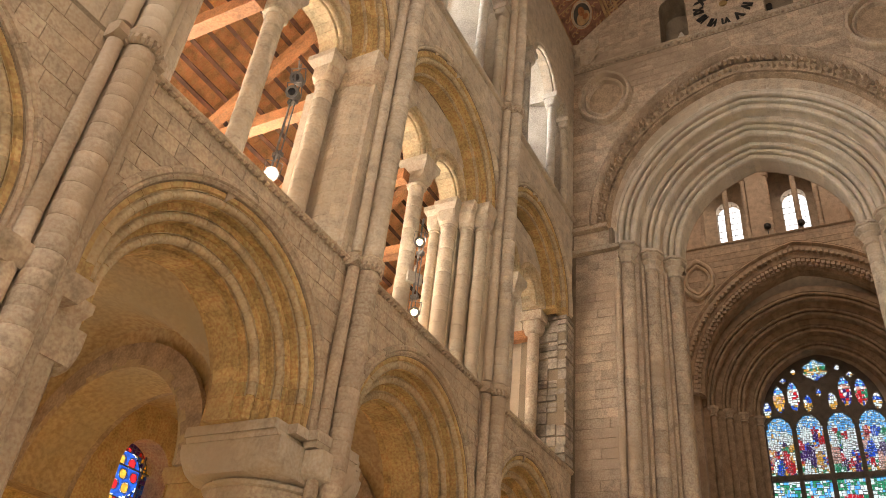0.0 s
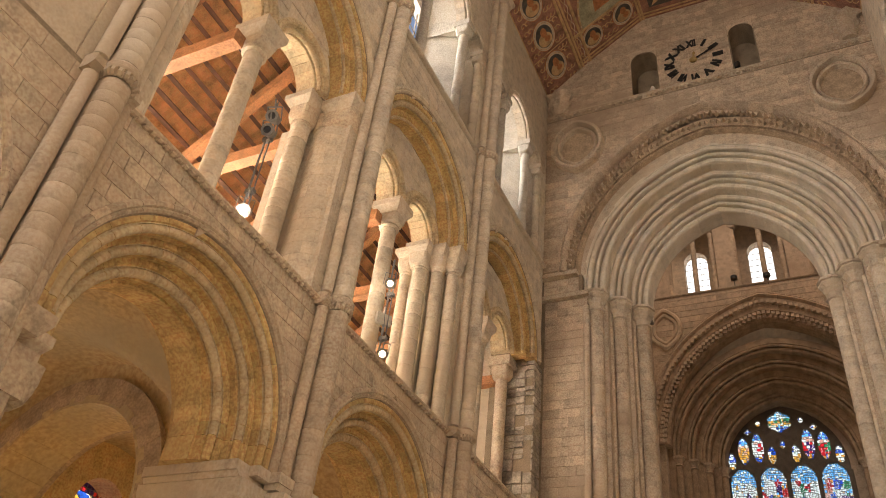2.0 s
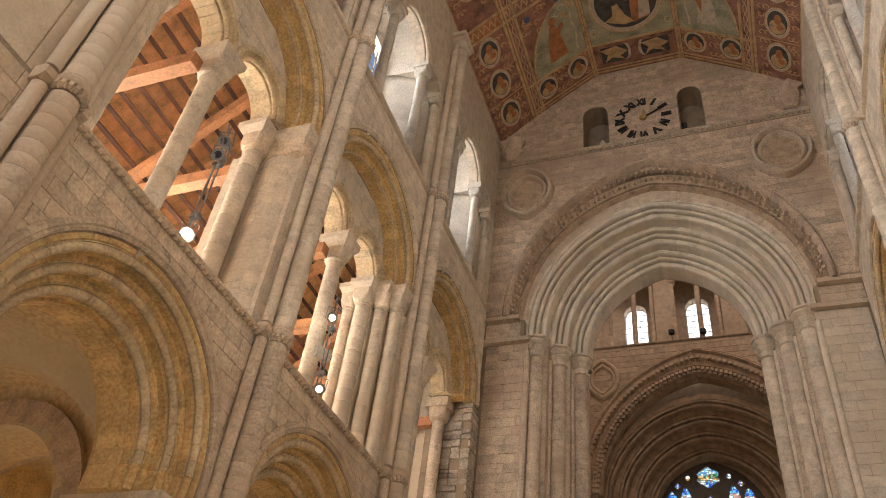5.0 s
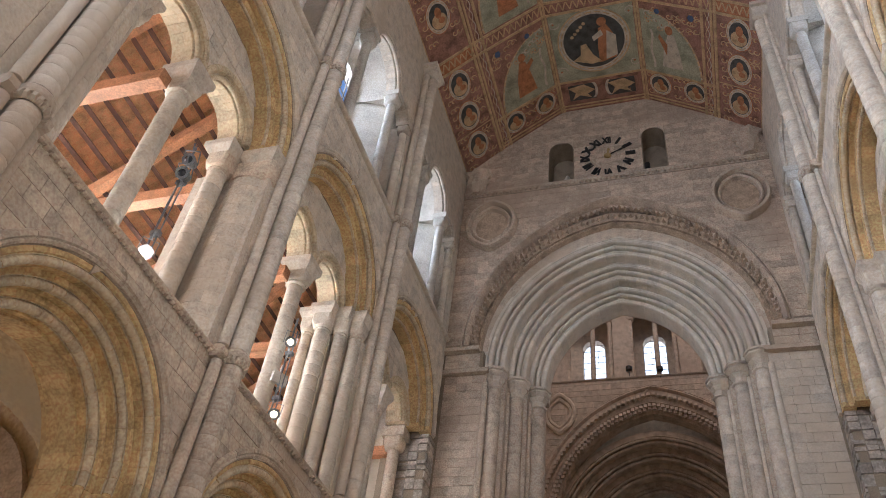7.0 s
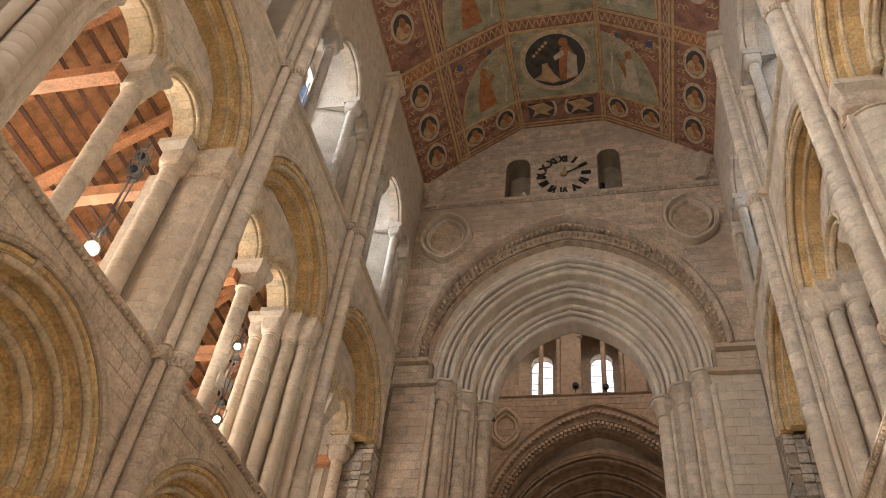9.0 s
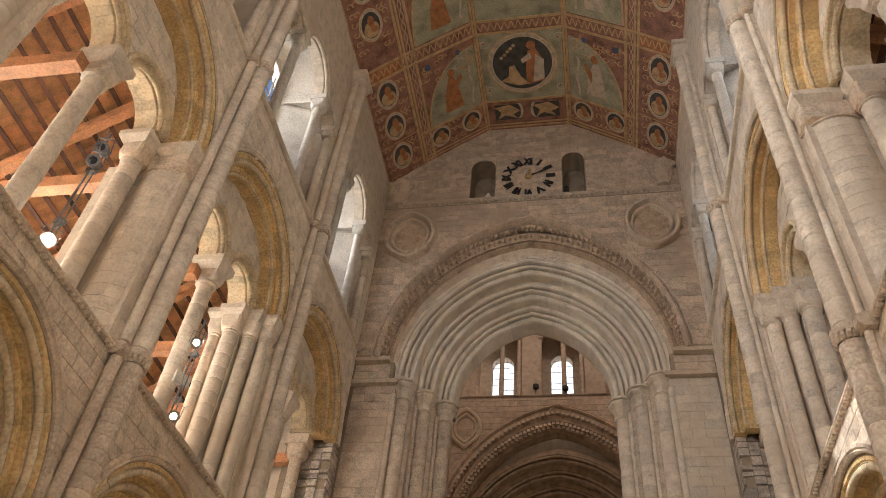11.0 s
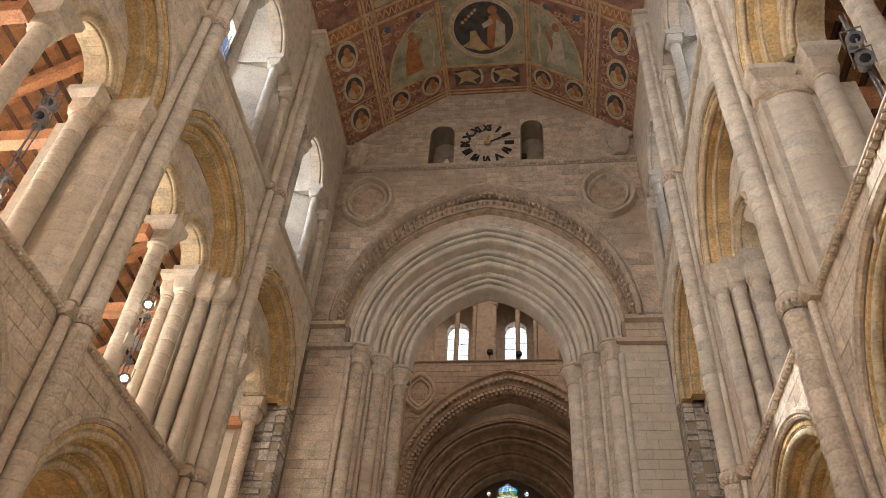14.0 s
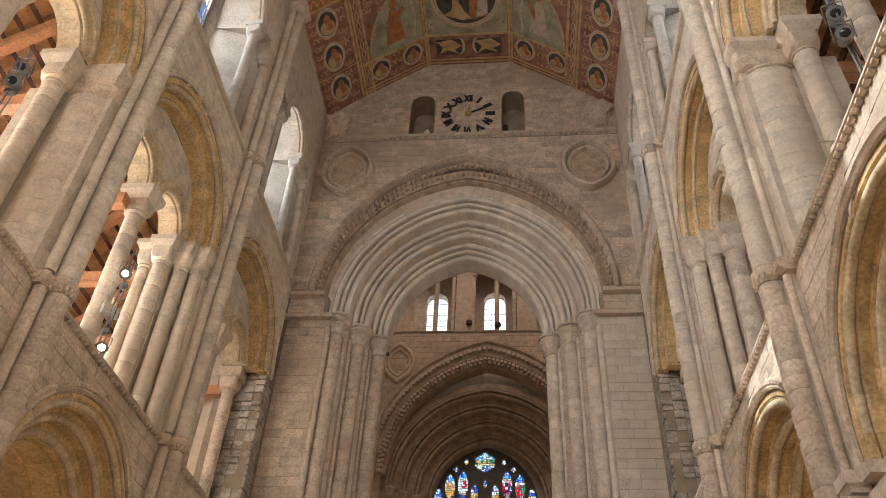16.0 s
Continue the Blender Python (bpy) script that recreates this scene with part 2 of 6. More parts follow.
def arc_points(hw, c, n):
    """Points (u, w) of an arch of half-width hw, with its two centres c past the middle, from one springing to the other."""
    r = hw + c
    t0 = math.asin(c / r)
    right = [(-c + r * math.sin(t), r * math.cos(t)) for t in (t0 + (math.pi / 2 - t0) * k / n for k in range(n + 1))]
    left = [(-u, w) for u, w in right]
    return left[::-1] + right[1:]


def wall_with_arch(b, u0, u1, z0, z1, cu, cz, hw, d0, d1, c=0.0, n=14, mat=0, top=None):
    """A wall panel from z0 to z1 with an arched opening that starts at z0 (its springing line cz). top: optional height over u."""
    top = top or (lambda u: z1)
    pts = [(cu - hw, z0)] + [(cu + u, cz + w) for u, w in arc_points(hw, c, n)] + [(cu + hw, z0)]
    for d in (d0, d1):
        if u0 < cu - hw - 1e-4:
            b.add([(u0, d, z0), (cu - hw, d, z0), (cu - hw, d, top(cu - hw)), (u0, d, top(u0))], [(0, 1, 2, 3)], mat)
        if u1 > cu + hw + 1e-4:
            b.add([(cu + hw, d, z0), (u1, d, z0), (u1, d, top(u1)), (cu + hw, d, top(cu + hw))], [(0, 1, 2, 3)], mat)
        for (a, za), (e, ze) in zip(pts, pts[1:]):
            if e - a > 1e-6:
                b.add([(a, d, za), (e, d, ze), (e, d, top(e)), (a, d, top(a))], [(0, 1, 2, 3)], mat)
    for (a, za), (e, ze) in zip(pts, pts[1:]):
        if abs(a - e) + abs(za - ze) > 1e-6:
            b.add([(a, d0, za), (e, d0, ze), (e, d1, ze), (a, d1, za)], [(0, 1, 2, 3)], mat)
    b.add([(u0, d0, top(u0)), (u1, d0, top(u1)), (u1, d1, top(u1)), (u0, d1, top(u0))], [(0, 1, 2, 3)], mat)
    return b


def roll_profile(r0, r1, d0, d1, roll):
    """Section of one order of an arch: radius r0 (inner) to r1, depth d0 (front) to d1, with a round roll on its front inner edge."""
    pts = [(r1, d1), (r1, d0), (r0 + 2 * roll + 0.03, d0), (r0 + 2 * roll + 0.015, d0 + 0.03), (r0 + 2 * roll, d0 + 0.02)]
    for k in range(9):
        a = radians(45 - 45 - k * 270 / 8 + 0)
        pts.append((r0 + roll + roll * math.cos(a) * 1.0, d0 + roll + roll * math.sin(a)))
    pts += [(r0 + 0.02, d0 + 2 * roll + 0.015), (r0, d0 + 2 * roll + 0.03), (r0, d1)]
    return pts


def voussoir(name, prof, half_angle, mat, steps=3):
    v, f, n = [], [], len(prof)
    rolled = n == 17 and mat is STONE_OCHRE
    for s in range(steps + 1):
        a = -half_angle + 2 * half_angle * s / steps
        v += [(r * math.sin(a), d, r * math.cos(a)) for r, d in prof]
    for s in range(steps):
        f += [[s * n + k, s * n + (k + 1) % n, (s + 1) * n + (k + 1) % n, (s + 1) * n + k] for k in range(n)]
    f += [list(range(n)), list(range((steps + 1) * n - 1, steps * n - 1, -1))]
    if rolled:      # faces of the roll take STONE_CREAM, the rest keep mat
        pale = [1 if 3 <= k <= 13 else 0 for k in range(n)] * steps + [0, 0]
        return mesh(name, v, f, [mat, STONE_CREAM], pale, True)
    return mesh(name, v, f, mat, smooth=True)


def ring_of_stones(parent, cu, cz, prof, hw, c, count, mat, key, gap=0.0035, name="voussoir", jitter=0.004):
    """Lays an arch ring of separate stones. count: stones in each half; prof: section as radius over hw, depth."""
    full = [(p + c, d) for p, d in prof]
    r_out = max(r for r, _ in full)
    r_in = min(r for r, _ in full)
    t0 = math.asin(c / r_out) if c else 0.0
    step = (math.pi / 2 - t0) / count
    me = cached(("v", key), lambda: voussoir(name, full, step / 2 - gap / 2 / r_in, mat, 2 if step < 0.12 else 3))
    rnd = random.Random(repr(key) + repr(cu))
    for half in (1, -1):
        for k in range(count):
            t = t0 + step * (k + 0.5)
            m = Matrix.Translation((cu - half * c, rnd.uniform(-jitter, jitter) + (0.002 if half < 0 else 0), cz)) @ Matrix.Rotation(half * t, 4, "Y")
            part(name, me, parent, m)


def stilts(parent, cu, z0, z1, prof, mat, key):
    """Straight pieces that carry an arch ring down from its springing to the capitals."""
    def make(q):
        return Build().prism([(q * p, d) for p, d in prof], z0 + 0.002, z1 - 0.004, "z").done("stilt_stone", mat)

    for q in (-1, 1):
        part("stilt_stone", cached(("st", key, q), lambda: make(q)), parent, pose(cu, 0, 0))


def ashlar(parent, rows, key, mat, holes=(), depth=0.03, name="ashlar_block", d=0.0, joint=0.012):
    """Squared facing blocks over (u0, u1, z0, z1), cut back to round holes (cu, cz, r, c) that they must leave free."""
    u0, u1, z0, z1, course, length = rows
    rnd = random.Random(repr(key))
    n = max(1, round((z1 - z0) / course))
    h = (z1 - z0) / n

    def make():
        out = []
        for k in range(n):
            za, zb = z0 + k * h + joint / 2, z0 + (k + 1) * h - joint / 2
            spans = [[(u0, u0), (u1, u1)]]
            for cu, cz, r, c in holes:
                def reach(z):
                    w = max(z - cz, 0.0)
                    rr = r + c
                    return max(0.0, math.sqrt(rr * rr - w * w) - c) if w < rr else 0.0
                ra, rb = reach(za), reach(zb)
                if ra <= 0.01:
                    continue
                fresh = []
                for (la, lb), (qa, qb) in spans:
                    if qa <= cu - ra or la >= cu + ra:
                        fresh.append([(la, lb), (qa, qb)])
                        continue
                    if la < cu - ra:
                        fresh.append([(la, lb), (cu - ra, cu - rb)])
                    if qa > cu + ra:
                        fresh.append([(cu + ra, cu + rb), (qa, qb)])
                spans = fresh
            for (la, lb), (qa, qb) in spans:
                lo, hi = min(la, lb), max(qa, qb)
                cuts = [lo]
                while cuts[-1] < hi:
                    cuts.append(cuts[-1] + length * rnd.uniform(0.6, 1.4))
                if len(cuts) > 2 and hi - cuts[-2] < 0.35 * length:
                    cuts.pop(-2)
                cuts[-1] = hi
                for a, e in zip(cuts, cuts[1:]):
                    a0, a1 = (la, lb) if a == lo else (a + joint / 2, a + joint / 2)
                    e0, e1 = (qa, qb) if e == hi else (e - joint / 2, e - joint / 2)
                    a0, a1 = max(a0, la), max(a1, lb)
                    e0, e1 = min(e0, qa), min(e1, qb)
                    if e0 - a0 < 0.03 and e1 - a1 < 0.03:
                        continue
                    e0, e1 = max(e0, a0 + 0.005), max(e1, a1 + 0.005)
                    p = rnd.uniform(-0.003, 0.004)
                    s = 0.006
                    outer = [(a0, za), (e0, za), (e1, zb), (a1, zb)]
                    inner = [(a0 + s, za + s), (e0 - s, za + s), (e1 - s, zb - s), (a1 + s, zb - s)]
                    v = [(u, d + depth, z) for u, z in outer] + [(u, d + 0.004 - p, z) for u, z in outer] + [(u, d - p, z) for u, z in inner]
                    f = [(0, 1, 5, 4), (1, 2, 6, 5), (2, 3, 7, 6), (3, 0, 4, 7), (4, 5, 9, 8), (5, 6, 10, 9), (6, 7, 11, 10), (7, 4, 8, 11), (8, 9, 10, 11)]
                    out.append(mesh(name, v, f, mat))
        return out

    for me in cached(("a", key), make):
        part(name, me, parent)


def drum_profile(r, h):
    """A drum of two courses, with a worn joint between them and at each end."""
    out = [(r - 0.006, 0)]
    cuts = [0, h * 0.46, h] if h < 1.0 else [0, h]
    for a, c in zip(cuts, cuts[1:]):
        out += [(r - 0.0035, a + 0.002), (r, a + 0.008), (r + 0.0015, (a + c) / 2), (r, c - 0.008), (r - 0.0035, c - 0.002)]
    return out + [(r - 0.006, h)]


def drum(r, h, mat, n=20):
    return cached(("d", r, round(h, 3), mat.name), lambda: Build().turned(drum_profile(r, h), n=n).done("drum", mat, True))


def column(parent, x, y, z0, z1, r, mat, course=0.45, n=20, name="drum", seed=0):
    """A shaft of separate drums."""
    k = max(1, round((z1 - z0) / course))
    h = (z1 - z0) / k
    me = drum(r, h, mat, n)
    rnd = random.Random(seed + int(1000 * (x + 7 * y)))
    for j in range(k):
        part(name, me, parent, pose(x + rnd.uniform(-0.003, 0.003), y + rnd.uniform(-0.003, 0.003), z0 + j * h, 0, 0, rnd.uniform(0, 360)))


def side_pose(side, yc, z=0.0):
    """From a wall's own frame (along it, into it, up) to the world; side -1 is the south wall, 1 the north one."""
    return pose(side * HALF, yc, z, 0, 0, 90 if side < 0 else -90)


# ---- the nave bays ----
Z_SPRING, Z_STILT, Z_G, Z_GCAP, Z_C, Z_CCAP, Z_TOP = 5.45, 5.80, 8.45, 12.95, 16.46, 20.55, 24.3
HB = BAY / 2


def billet_string(name, length, mat):
    """A string course with a row of billets under its edge."""
    b = Build()
    b.prism([(-0.085, 0.06), (-0.085, 0.03), (-0.05, 0.0), (0.0, 0.0), (0.05, 0.02), (0.05, 0.06)], -length / 2, length / 2, "x")
    n = int(length / 0.125)
    for k in range(n):
        u = -length / 2 + (k + 0.5) * length / n
        b.prism([(-0.075, 0.004), (-0.075, -0.022), (-0.05, -0.046), (-0.01, -0.046), (0.0, 0.004)], u - 0.034, u + 0.034, "x")
    return b.done(name, mat)


def roll_string(name, length, mat):
    pts = [(-0.055 - 0.055 * math.cos(radians(a)), 0.05 + 0.055 * math.sin(radians(a))) for a in range(-90, 91, 30)]
    return Build().prism([(0.03, -0.02)] + pts + [(0.03, 0.12)], -length / 2, length / 2, "x").done(name, mat, True)


def arcade_storey(side, k, yc):
    m = side_pose(side, yc)
    w = thing("arcade_wall", m, "tan limestone nave arcade wall with round arch", "wall", "arcade bays", "structure")
    core = cached("arc_core", lambda: wall_with_arch(Build(), -HB, HB, Z_SPRING, Z_G + 0.02, 0, Z_STILT, 2.06, 0.014, 1.30).box(-HB, HB, 1.3, 1.62, Z_STILT + 1.9, Z_G).done("wall_core", MORTAR))
    part("wall_core", core, w)
    ashlar(w, (-HB, HB, Z_SPRING, Z_G - 0.06, 0.25, 0.50), ("arc", k % 2), STONE, [(0, Z_STILT, 2.12, 0)], joint=0.006)
    a = thing("arcade_arch", m, "moulded round arch of ochre limestone voussoirs", "arch", "arcade arches")
    hood = [(2.08, 0.03), (2.08, -0.03), (2.11, -0.055), (2.14, -0.03), (2.16, -0.065), (2.21, -0.065), (2.25, -0.02), (2.25, 0.03)]
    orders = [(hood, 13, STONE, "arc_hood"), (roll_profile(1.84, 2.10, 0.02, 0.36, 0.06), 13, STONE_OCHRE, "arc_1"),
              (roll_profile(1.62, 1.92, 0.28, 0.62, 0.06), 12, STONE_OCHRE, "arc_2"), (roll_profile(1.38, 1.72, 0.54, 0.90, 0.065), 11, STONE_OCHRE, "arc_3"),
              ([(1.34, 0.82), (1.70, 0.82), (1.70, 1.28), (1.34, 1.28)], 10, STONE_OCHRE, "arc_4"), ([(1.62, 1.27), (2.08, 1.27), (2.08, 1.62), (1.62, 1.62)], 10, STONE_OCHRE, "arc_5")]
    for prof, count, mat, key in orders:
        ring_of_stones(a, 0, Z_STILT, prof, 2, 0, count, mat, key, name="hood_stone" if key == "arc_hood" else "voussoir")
        stilts(a, 0, Z_SPRING, Z_STILT, prof, mat, key)


def arcade_pier(side, y, big):
    m = side_pose(side, y)
    p = thing("arcade_pier", m, "round limestone pier with scalloped capital" if big else "compound limestone pier with broken abacus", "pier", "arcade piers")
    if big:
        column(p, 0, 0.83, 0.35, 3.2, 0.88, STONE, 2.85, 32)
        column(p, 0, 0.83, 3.2, 4.62, 0.88, STONE, 0.36, 32)
        cap = Build().turned([(0.88, 4.62), (0.93, 4.64), (0.94, 4.68), (0.89, 4.72)], 0, 0.83, 32).loft(0.89, 0.99, 0.90, 4.72, 5.22, 0, 0.87, 10, 64, 2.0)
        part("capital", cap.done("capital", STONE_PALE, True), p, None, "pale cushion capital with curved shields")
        nose = Build().loft(0.27, 0.44, 0.34, 4.78, 5.20, 0.0, 0.02, 6, 32, 2.0)
        part("shaft_capital", nose.done("shaft_capital", STONE_PALE, True), p)
        ab = Build().box(-1.05, 1.05, 0.06, 1.70, 5.31, 5.45).box(-0.78, 0.78, -0.10, 0.06, 5.31, 5.452).box(-0.52, 0.52, -0.26, -0.10, 5.31, 5.451)
        ab.prism([(0.00, 5.22), (0.06, 5.315), (1.70, 5.315), (1.66, 5.22)], -1.01, 1.01, "x").prism([(-0.22, 5.22), (-0.24, 5.312), (0.0, 5.312), (0.0, 5.22)], -0.48, 0.48, "x")
        part("abacus", ab.done("abacus", STONE_PALE), p)
        part("plinth", Build().turned([(1.2, 0), (1.2, 0.2), (1.05, 0.25), (0.98, 0.35)], 0, 0.83, 32).done("plinth", STONE, True), p)
    else:
        b = Build().box(-0.70, 0.70, 0.1, 1.56, 0, 4.7)
        part("pier_core", b.done("pier_core", STONE), p)
        for x, y2 in ((-0.72, 0.45), (-0.72, 0.85), (-0.72, 1.25), (0.72, 0.45), (0.72, 0.85), (0.72, 1.25)):
            column(p, x, y2, 0.2, 4.7, 0.19, STONE, 1.2, 16)
        for sx in (-1, 1):
            for y2 in (0.45, 0.85, 1.25):
                part("capital", cached(("arccap", sx, y2), lambda: Build().loft(0.19, 0.27, 0.2, 4.7, 5.2, sx * 0.78, y2, 5, 20).done("capital", STONE, True)), p)
        part("capital_block", cached("arcblock", lambda: Build().box(-0.8, 0.8, 0.08, 1.58, 4.7, 5.2).done("capital_block", STONE)), p)
        part("abacus", Build().abacus(-0.90, 0.90, 0.10, 1.60, 5.20, 5.45, 0.08).abacus(-0.58, 0.58, -0.27, 0.22, 5.20, 5.452, 0.07).done("abacus", STONE), p)


def wall_shaft(side, y):
    """The tall shafts that climb the whole wall between two bays, with rings at the string courses."""
    m = side_pose(side, y)
    s = thing("wall_shaft", m, "tall tan limestone wall shaft with carved rings", "shaft", "wall shafts")
    slim = 0.095 if side < 0 else 0.055      # the south side shafts are the thicker
    for z0, z1, mat, course in ((0.0, 3.4, STONE, 3.4), (3.4, 8.28, STONE, 0.40), (8.58, 16.3, STONE_PALE, 0.40), (16.62, 23.2, STONE_PALE, 0.44)):
        r = 0.175 if z0 < 16 else 0.16
        column(s, 0, -0.25, z0, z1, r, mat, course, 24)
        for sx in (-1, 1):
            column(s, sx * 0.265, -0.12, z0, z1, slim, mat, course * 5, 16, seed=5)
    part("pilaster", cached("pil", lambda: Build().box(-0.27, 0.27, -0.06, 0.2, 0, 23.6).box(-0.15, 0.15, -0.2, -0.06, 0, 23.6).done("pilaster", STONE_PALE)), s)

    def ring(q, beads):
        """A collar round one shaft, its lower edge cut into billets."""
        n, v, f = beads * 6, [], []
        prof = ((0.0, -0.15, 0), (0.025, -0.14, 1), (0.06, -0.10, 1), (0.05, -0.05, 1), (0.045, -0.03, 0), (0.055, 0.0, 0), (0.055, 0.06, 0), (0.02, 0.11, 0), (-0.01, 0.14, 0))
        for dr, z, cut in prof:
            for j in range(n):
                a = 2 * math.pi * j / n
                rr = q + dr * (0.25 if cut and j % 6 > 3 else 1.0)
                v.append((rr * math.cos(a), rr * math.sin(a), z))
        for k in range(len(prof) - 1):
            f += [[k * n + j, k * n + (j + 1) % n, (k + 1) * n + (j + 1) % n, (k + 1) * n + j] for j in range(n)]
        return mesh("ring", v, f, STONE)

    for z in (8.44, 16.46):
        part("ring", cached("ring_main", lambda: ring(0.175, 16)), s, pose(0, -0.25, z))
        part("band", cached("ring_band", lambda: Build().prism([(-0.15, -0.12), (-0.24, -0.06), (-0.24, 0.05), (-0.15, 0.10), (0.0, 0.10), (0.0, -0.12)], -0.37, 0.37, "x").done("band", STONE)), s, pose(0, 0, z))
    part("capital", cached("wcap", lambda: Build().loft(0.2, 0.34, 0.30, 23.2, 23.6, 0, -0.16).box(-0.44, 0.44, -0.46, 0.1, 23.6, 23.75).done("capital", STONE_PALE, True)), s)


def gallery_storey(side, k, yc):
    m = side_pose(side, yc)
    w = thing("gallery_wall", m, "limestone gallery wall with one large round arch", "wall", "gallery bays", "structure")
    core = cached("gal_core", lambda: wall_with_arch(Build(), -HB, HB, Z_GCAP, Z_C + 0.02, 0, Z_GCAP + 0.12, 2.28, 0.014, 1.45).box(-HB, HB, 0.014, 1.45, Z_G - 0.02, Z_G + 0.04).done("wall_core", MORTAR))
    part("wall_core", core, w)
    ashlar(w, (-HB, HB, Z_GCAP, Z_C - 0.02, 0.25, 0.50), ("gal", k % 2), STONE_PALE, [(0, Z_GCAP + 0.12, 2.34, 0)], joint=0.006)
    part("string_course", cached("str_g", lambda: billet_string("string_course", BAY, STONE)), w, pose(0, 0, Z_G - 0.05))
    a = thing("gallery_arch", m, "round gallery arch with rolls of ochre limestone", "arch", "gallery arches")
    hood = [(2.31, 0.03), (2.31, -0.03), (2.34, -0.055), (2.37, -0.03), (2.40, -0.06), (2.44, -0.06), (2.47, -0.02), (2.47, 0.03)]
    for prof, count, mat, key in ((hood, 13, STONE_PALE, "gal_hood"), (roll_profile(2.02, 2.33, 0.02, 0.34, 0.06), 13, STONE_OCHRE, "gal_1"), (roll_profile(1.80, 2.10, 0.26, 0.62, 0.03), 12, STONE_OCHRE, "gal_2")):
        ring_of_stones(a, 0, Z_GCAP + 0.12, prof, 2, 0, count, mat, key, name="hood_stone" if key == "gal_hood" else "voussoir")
        stilts(a, 0, Z_GCAP, Z_GCAP + 0.12, prof, mat, key)
    # the screen of two small arches
    t = thing("gallery_screen", m, "pale stone screen of two small arches", "screen", "gallery screens")

    def screen():
        b = Build()
        cols = arc_points(1.84, 0, 14)
        for d in (0.60, 1.12):
            for (a0, za), (a1, zb) in zip(cols, cols[1:]):
                def low(u):
                    q = abs(abs(u) - 0.88)
                    return Z_GCAP + (math.sqrt(0.66 ** 2 - q * q) if q < 0.66 else 0)
                n = 8
                for j in range(n):
                    s0, s1 = a0 + (a1 - a0) * j / n, a0 + (a1 - a0) * (j + 1) / n
                    h0, h1 = za + (zb - za) * j / n, za + (zb - za) * (j + 1) / n
                    b.add([(s0, d, low(s0)), (s1, d, low(s1)), (s1, d, max(low(s1), Z_GCAP + h1)), (s0, d, max(low(s0), Z_GCAP + h0))], [(0, 1, 2, 3)])
        return b.done("tympanum", STONE_PALE)

    part("tympanum", cached("screen", screen), t)
    ashlar(t, (-1.7, 1.7, 14.0, 14.75, 0.25, 0.42), "tymp", STONE_PALE, [], d=0.585, joint=0.010, depth=0.012)
    ashlar(t, (-0.2, 0.2, 13.45, 14.0, 0.27, 0.40), "tymp2", STONE_PALE, [], d=0.585, joint=0.010, depth=0.012)
    for cu in (-0.88, 0.88):
        ring_of_stones(t, cu, Z_GCAP, [(0.76, 0.53), (0.79, 0.50), (0.86, 0.50), (0.89, 0.53), (0.89, 0.62), (0.76, 0.62)], 1, 0, 6, STONE_CREAM, "sub_hood", name="hood_stone")
        ring_of_stones(t, cu, Z_GCAP, roll_profile(0.62, 0.80, 0.57, 0.86, 0.05), 1, 0, 6, STONE_CREAM, "sub_1")
        ring_of_stones(t, cu, Z_GCAP, [(0.64, 0.86), (0.78, 0.86), (0.78, 1.14), (0.64, 1.14)], 1, 0, 6, STONE_CREAM, "sub_2")
    c = thing("gallery_colonnette", m, "slender limestone colonnette with cushion capital", "column", "gallery colonnettes")
    column(c, 0, 0.82, Z_G + 0.35, 12.28, 0.17, STONE_PALE, 0.62, 24)
    part("base", cached("colbase", lambda: Build().box(-0.3, 0.3, 0.52, 1.12, Z_G, Z_G + 0.18).turned([(0.29, Z_G + 0.18), (0.29, Z_G + 0.24), (0.22, Z_G + 0.30), (0.185, Z_G + 0.36)], 0, 0.82, 24).done("base", STONE_PALE, True)), c)
    part("capital", cached("colcap", lambda: Build().turned([(0.185, 12.26), (0.225, 12.29), (0.225, 12.33), (0.19, 12.36)], 0, 0.82, 24).loft(0.19, 0.21, 0.26, 12.36, 12.66, 0, 0.82, 6, 32, 1.8).done("capital", STONE_PALE, True)), c)
    part("abacus", cached("colab", lambda: Build().abacus(-0.31, 0.31, 0.46, 1.18, 12.62, 12.95, 0.10).done("abacus", STONE_PALE)), c)


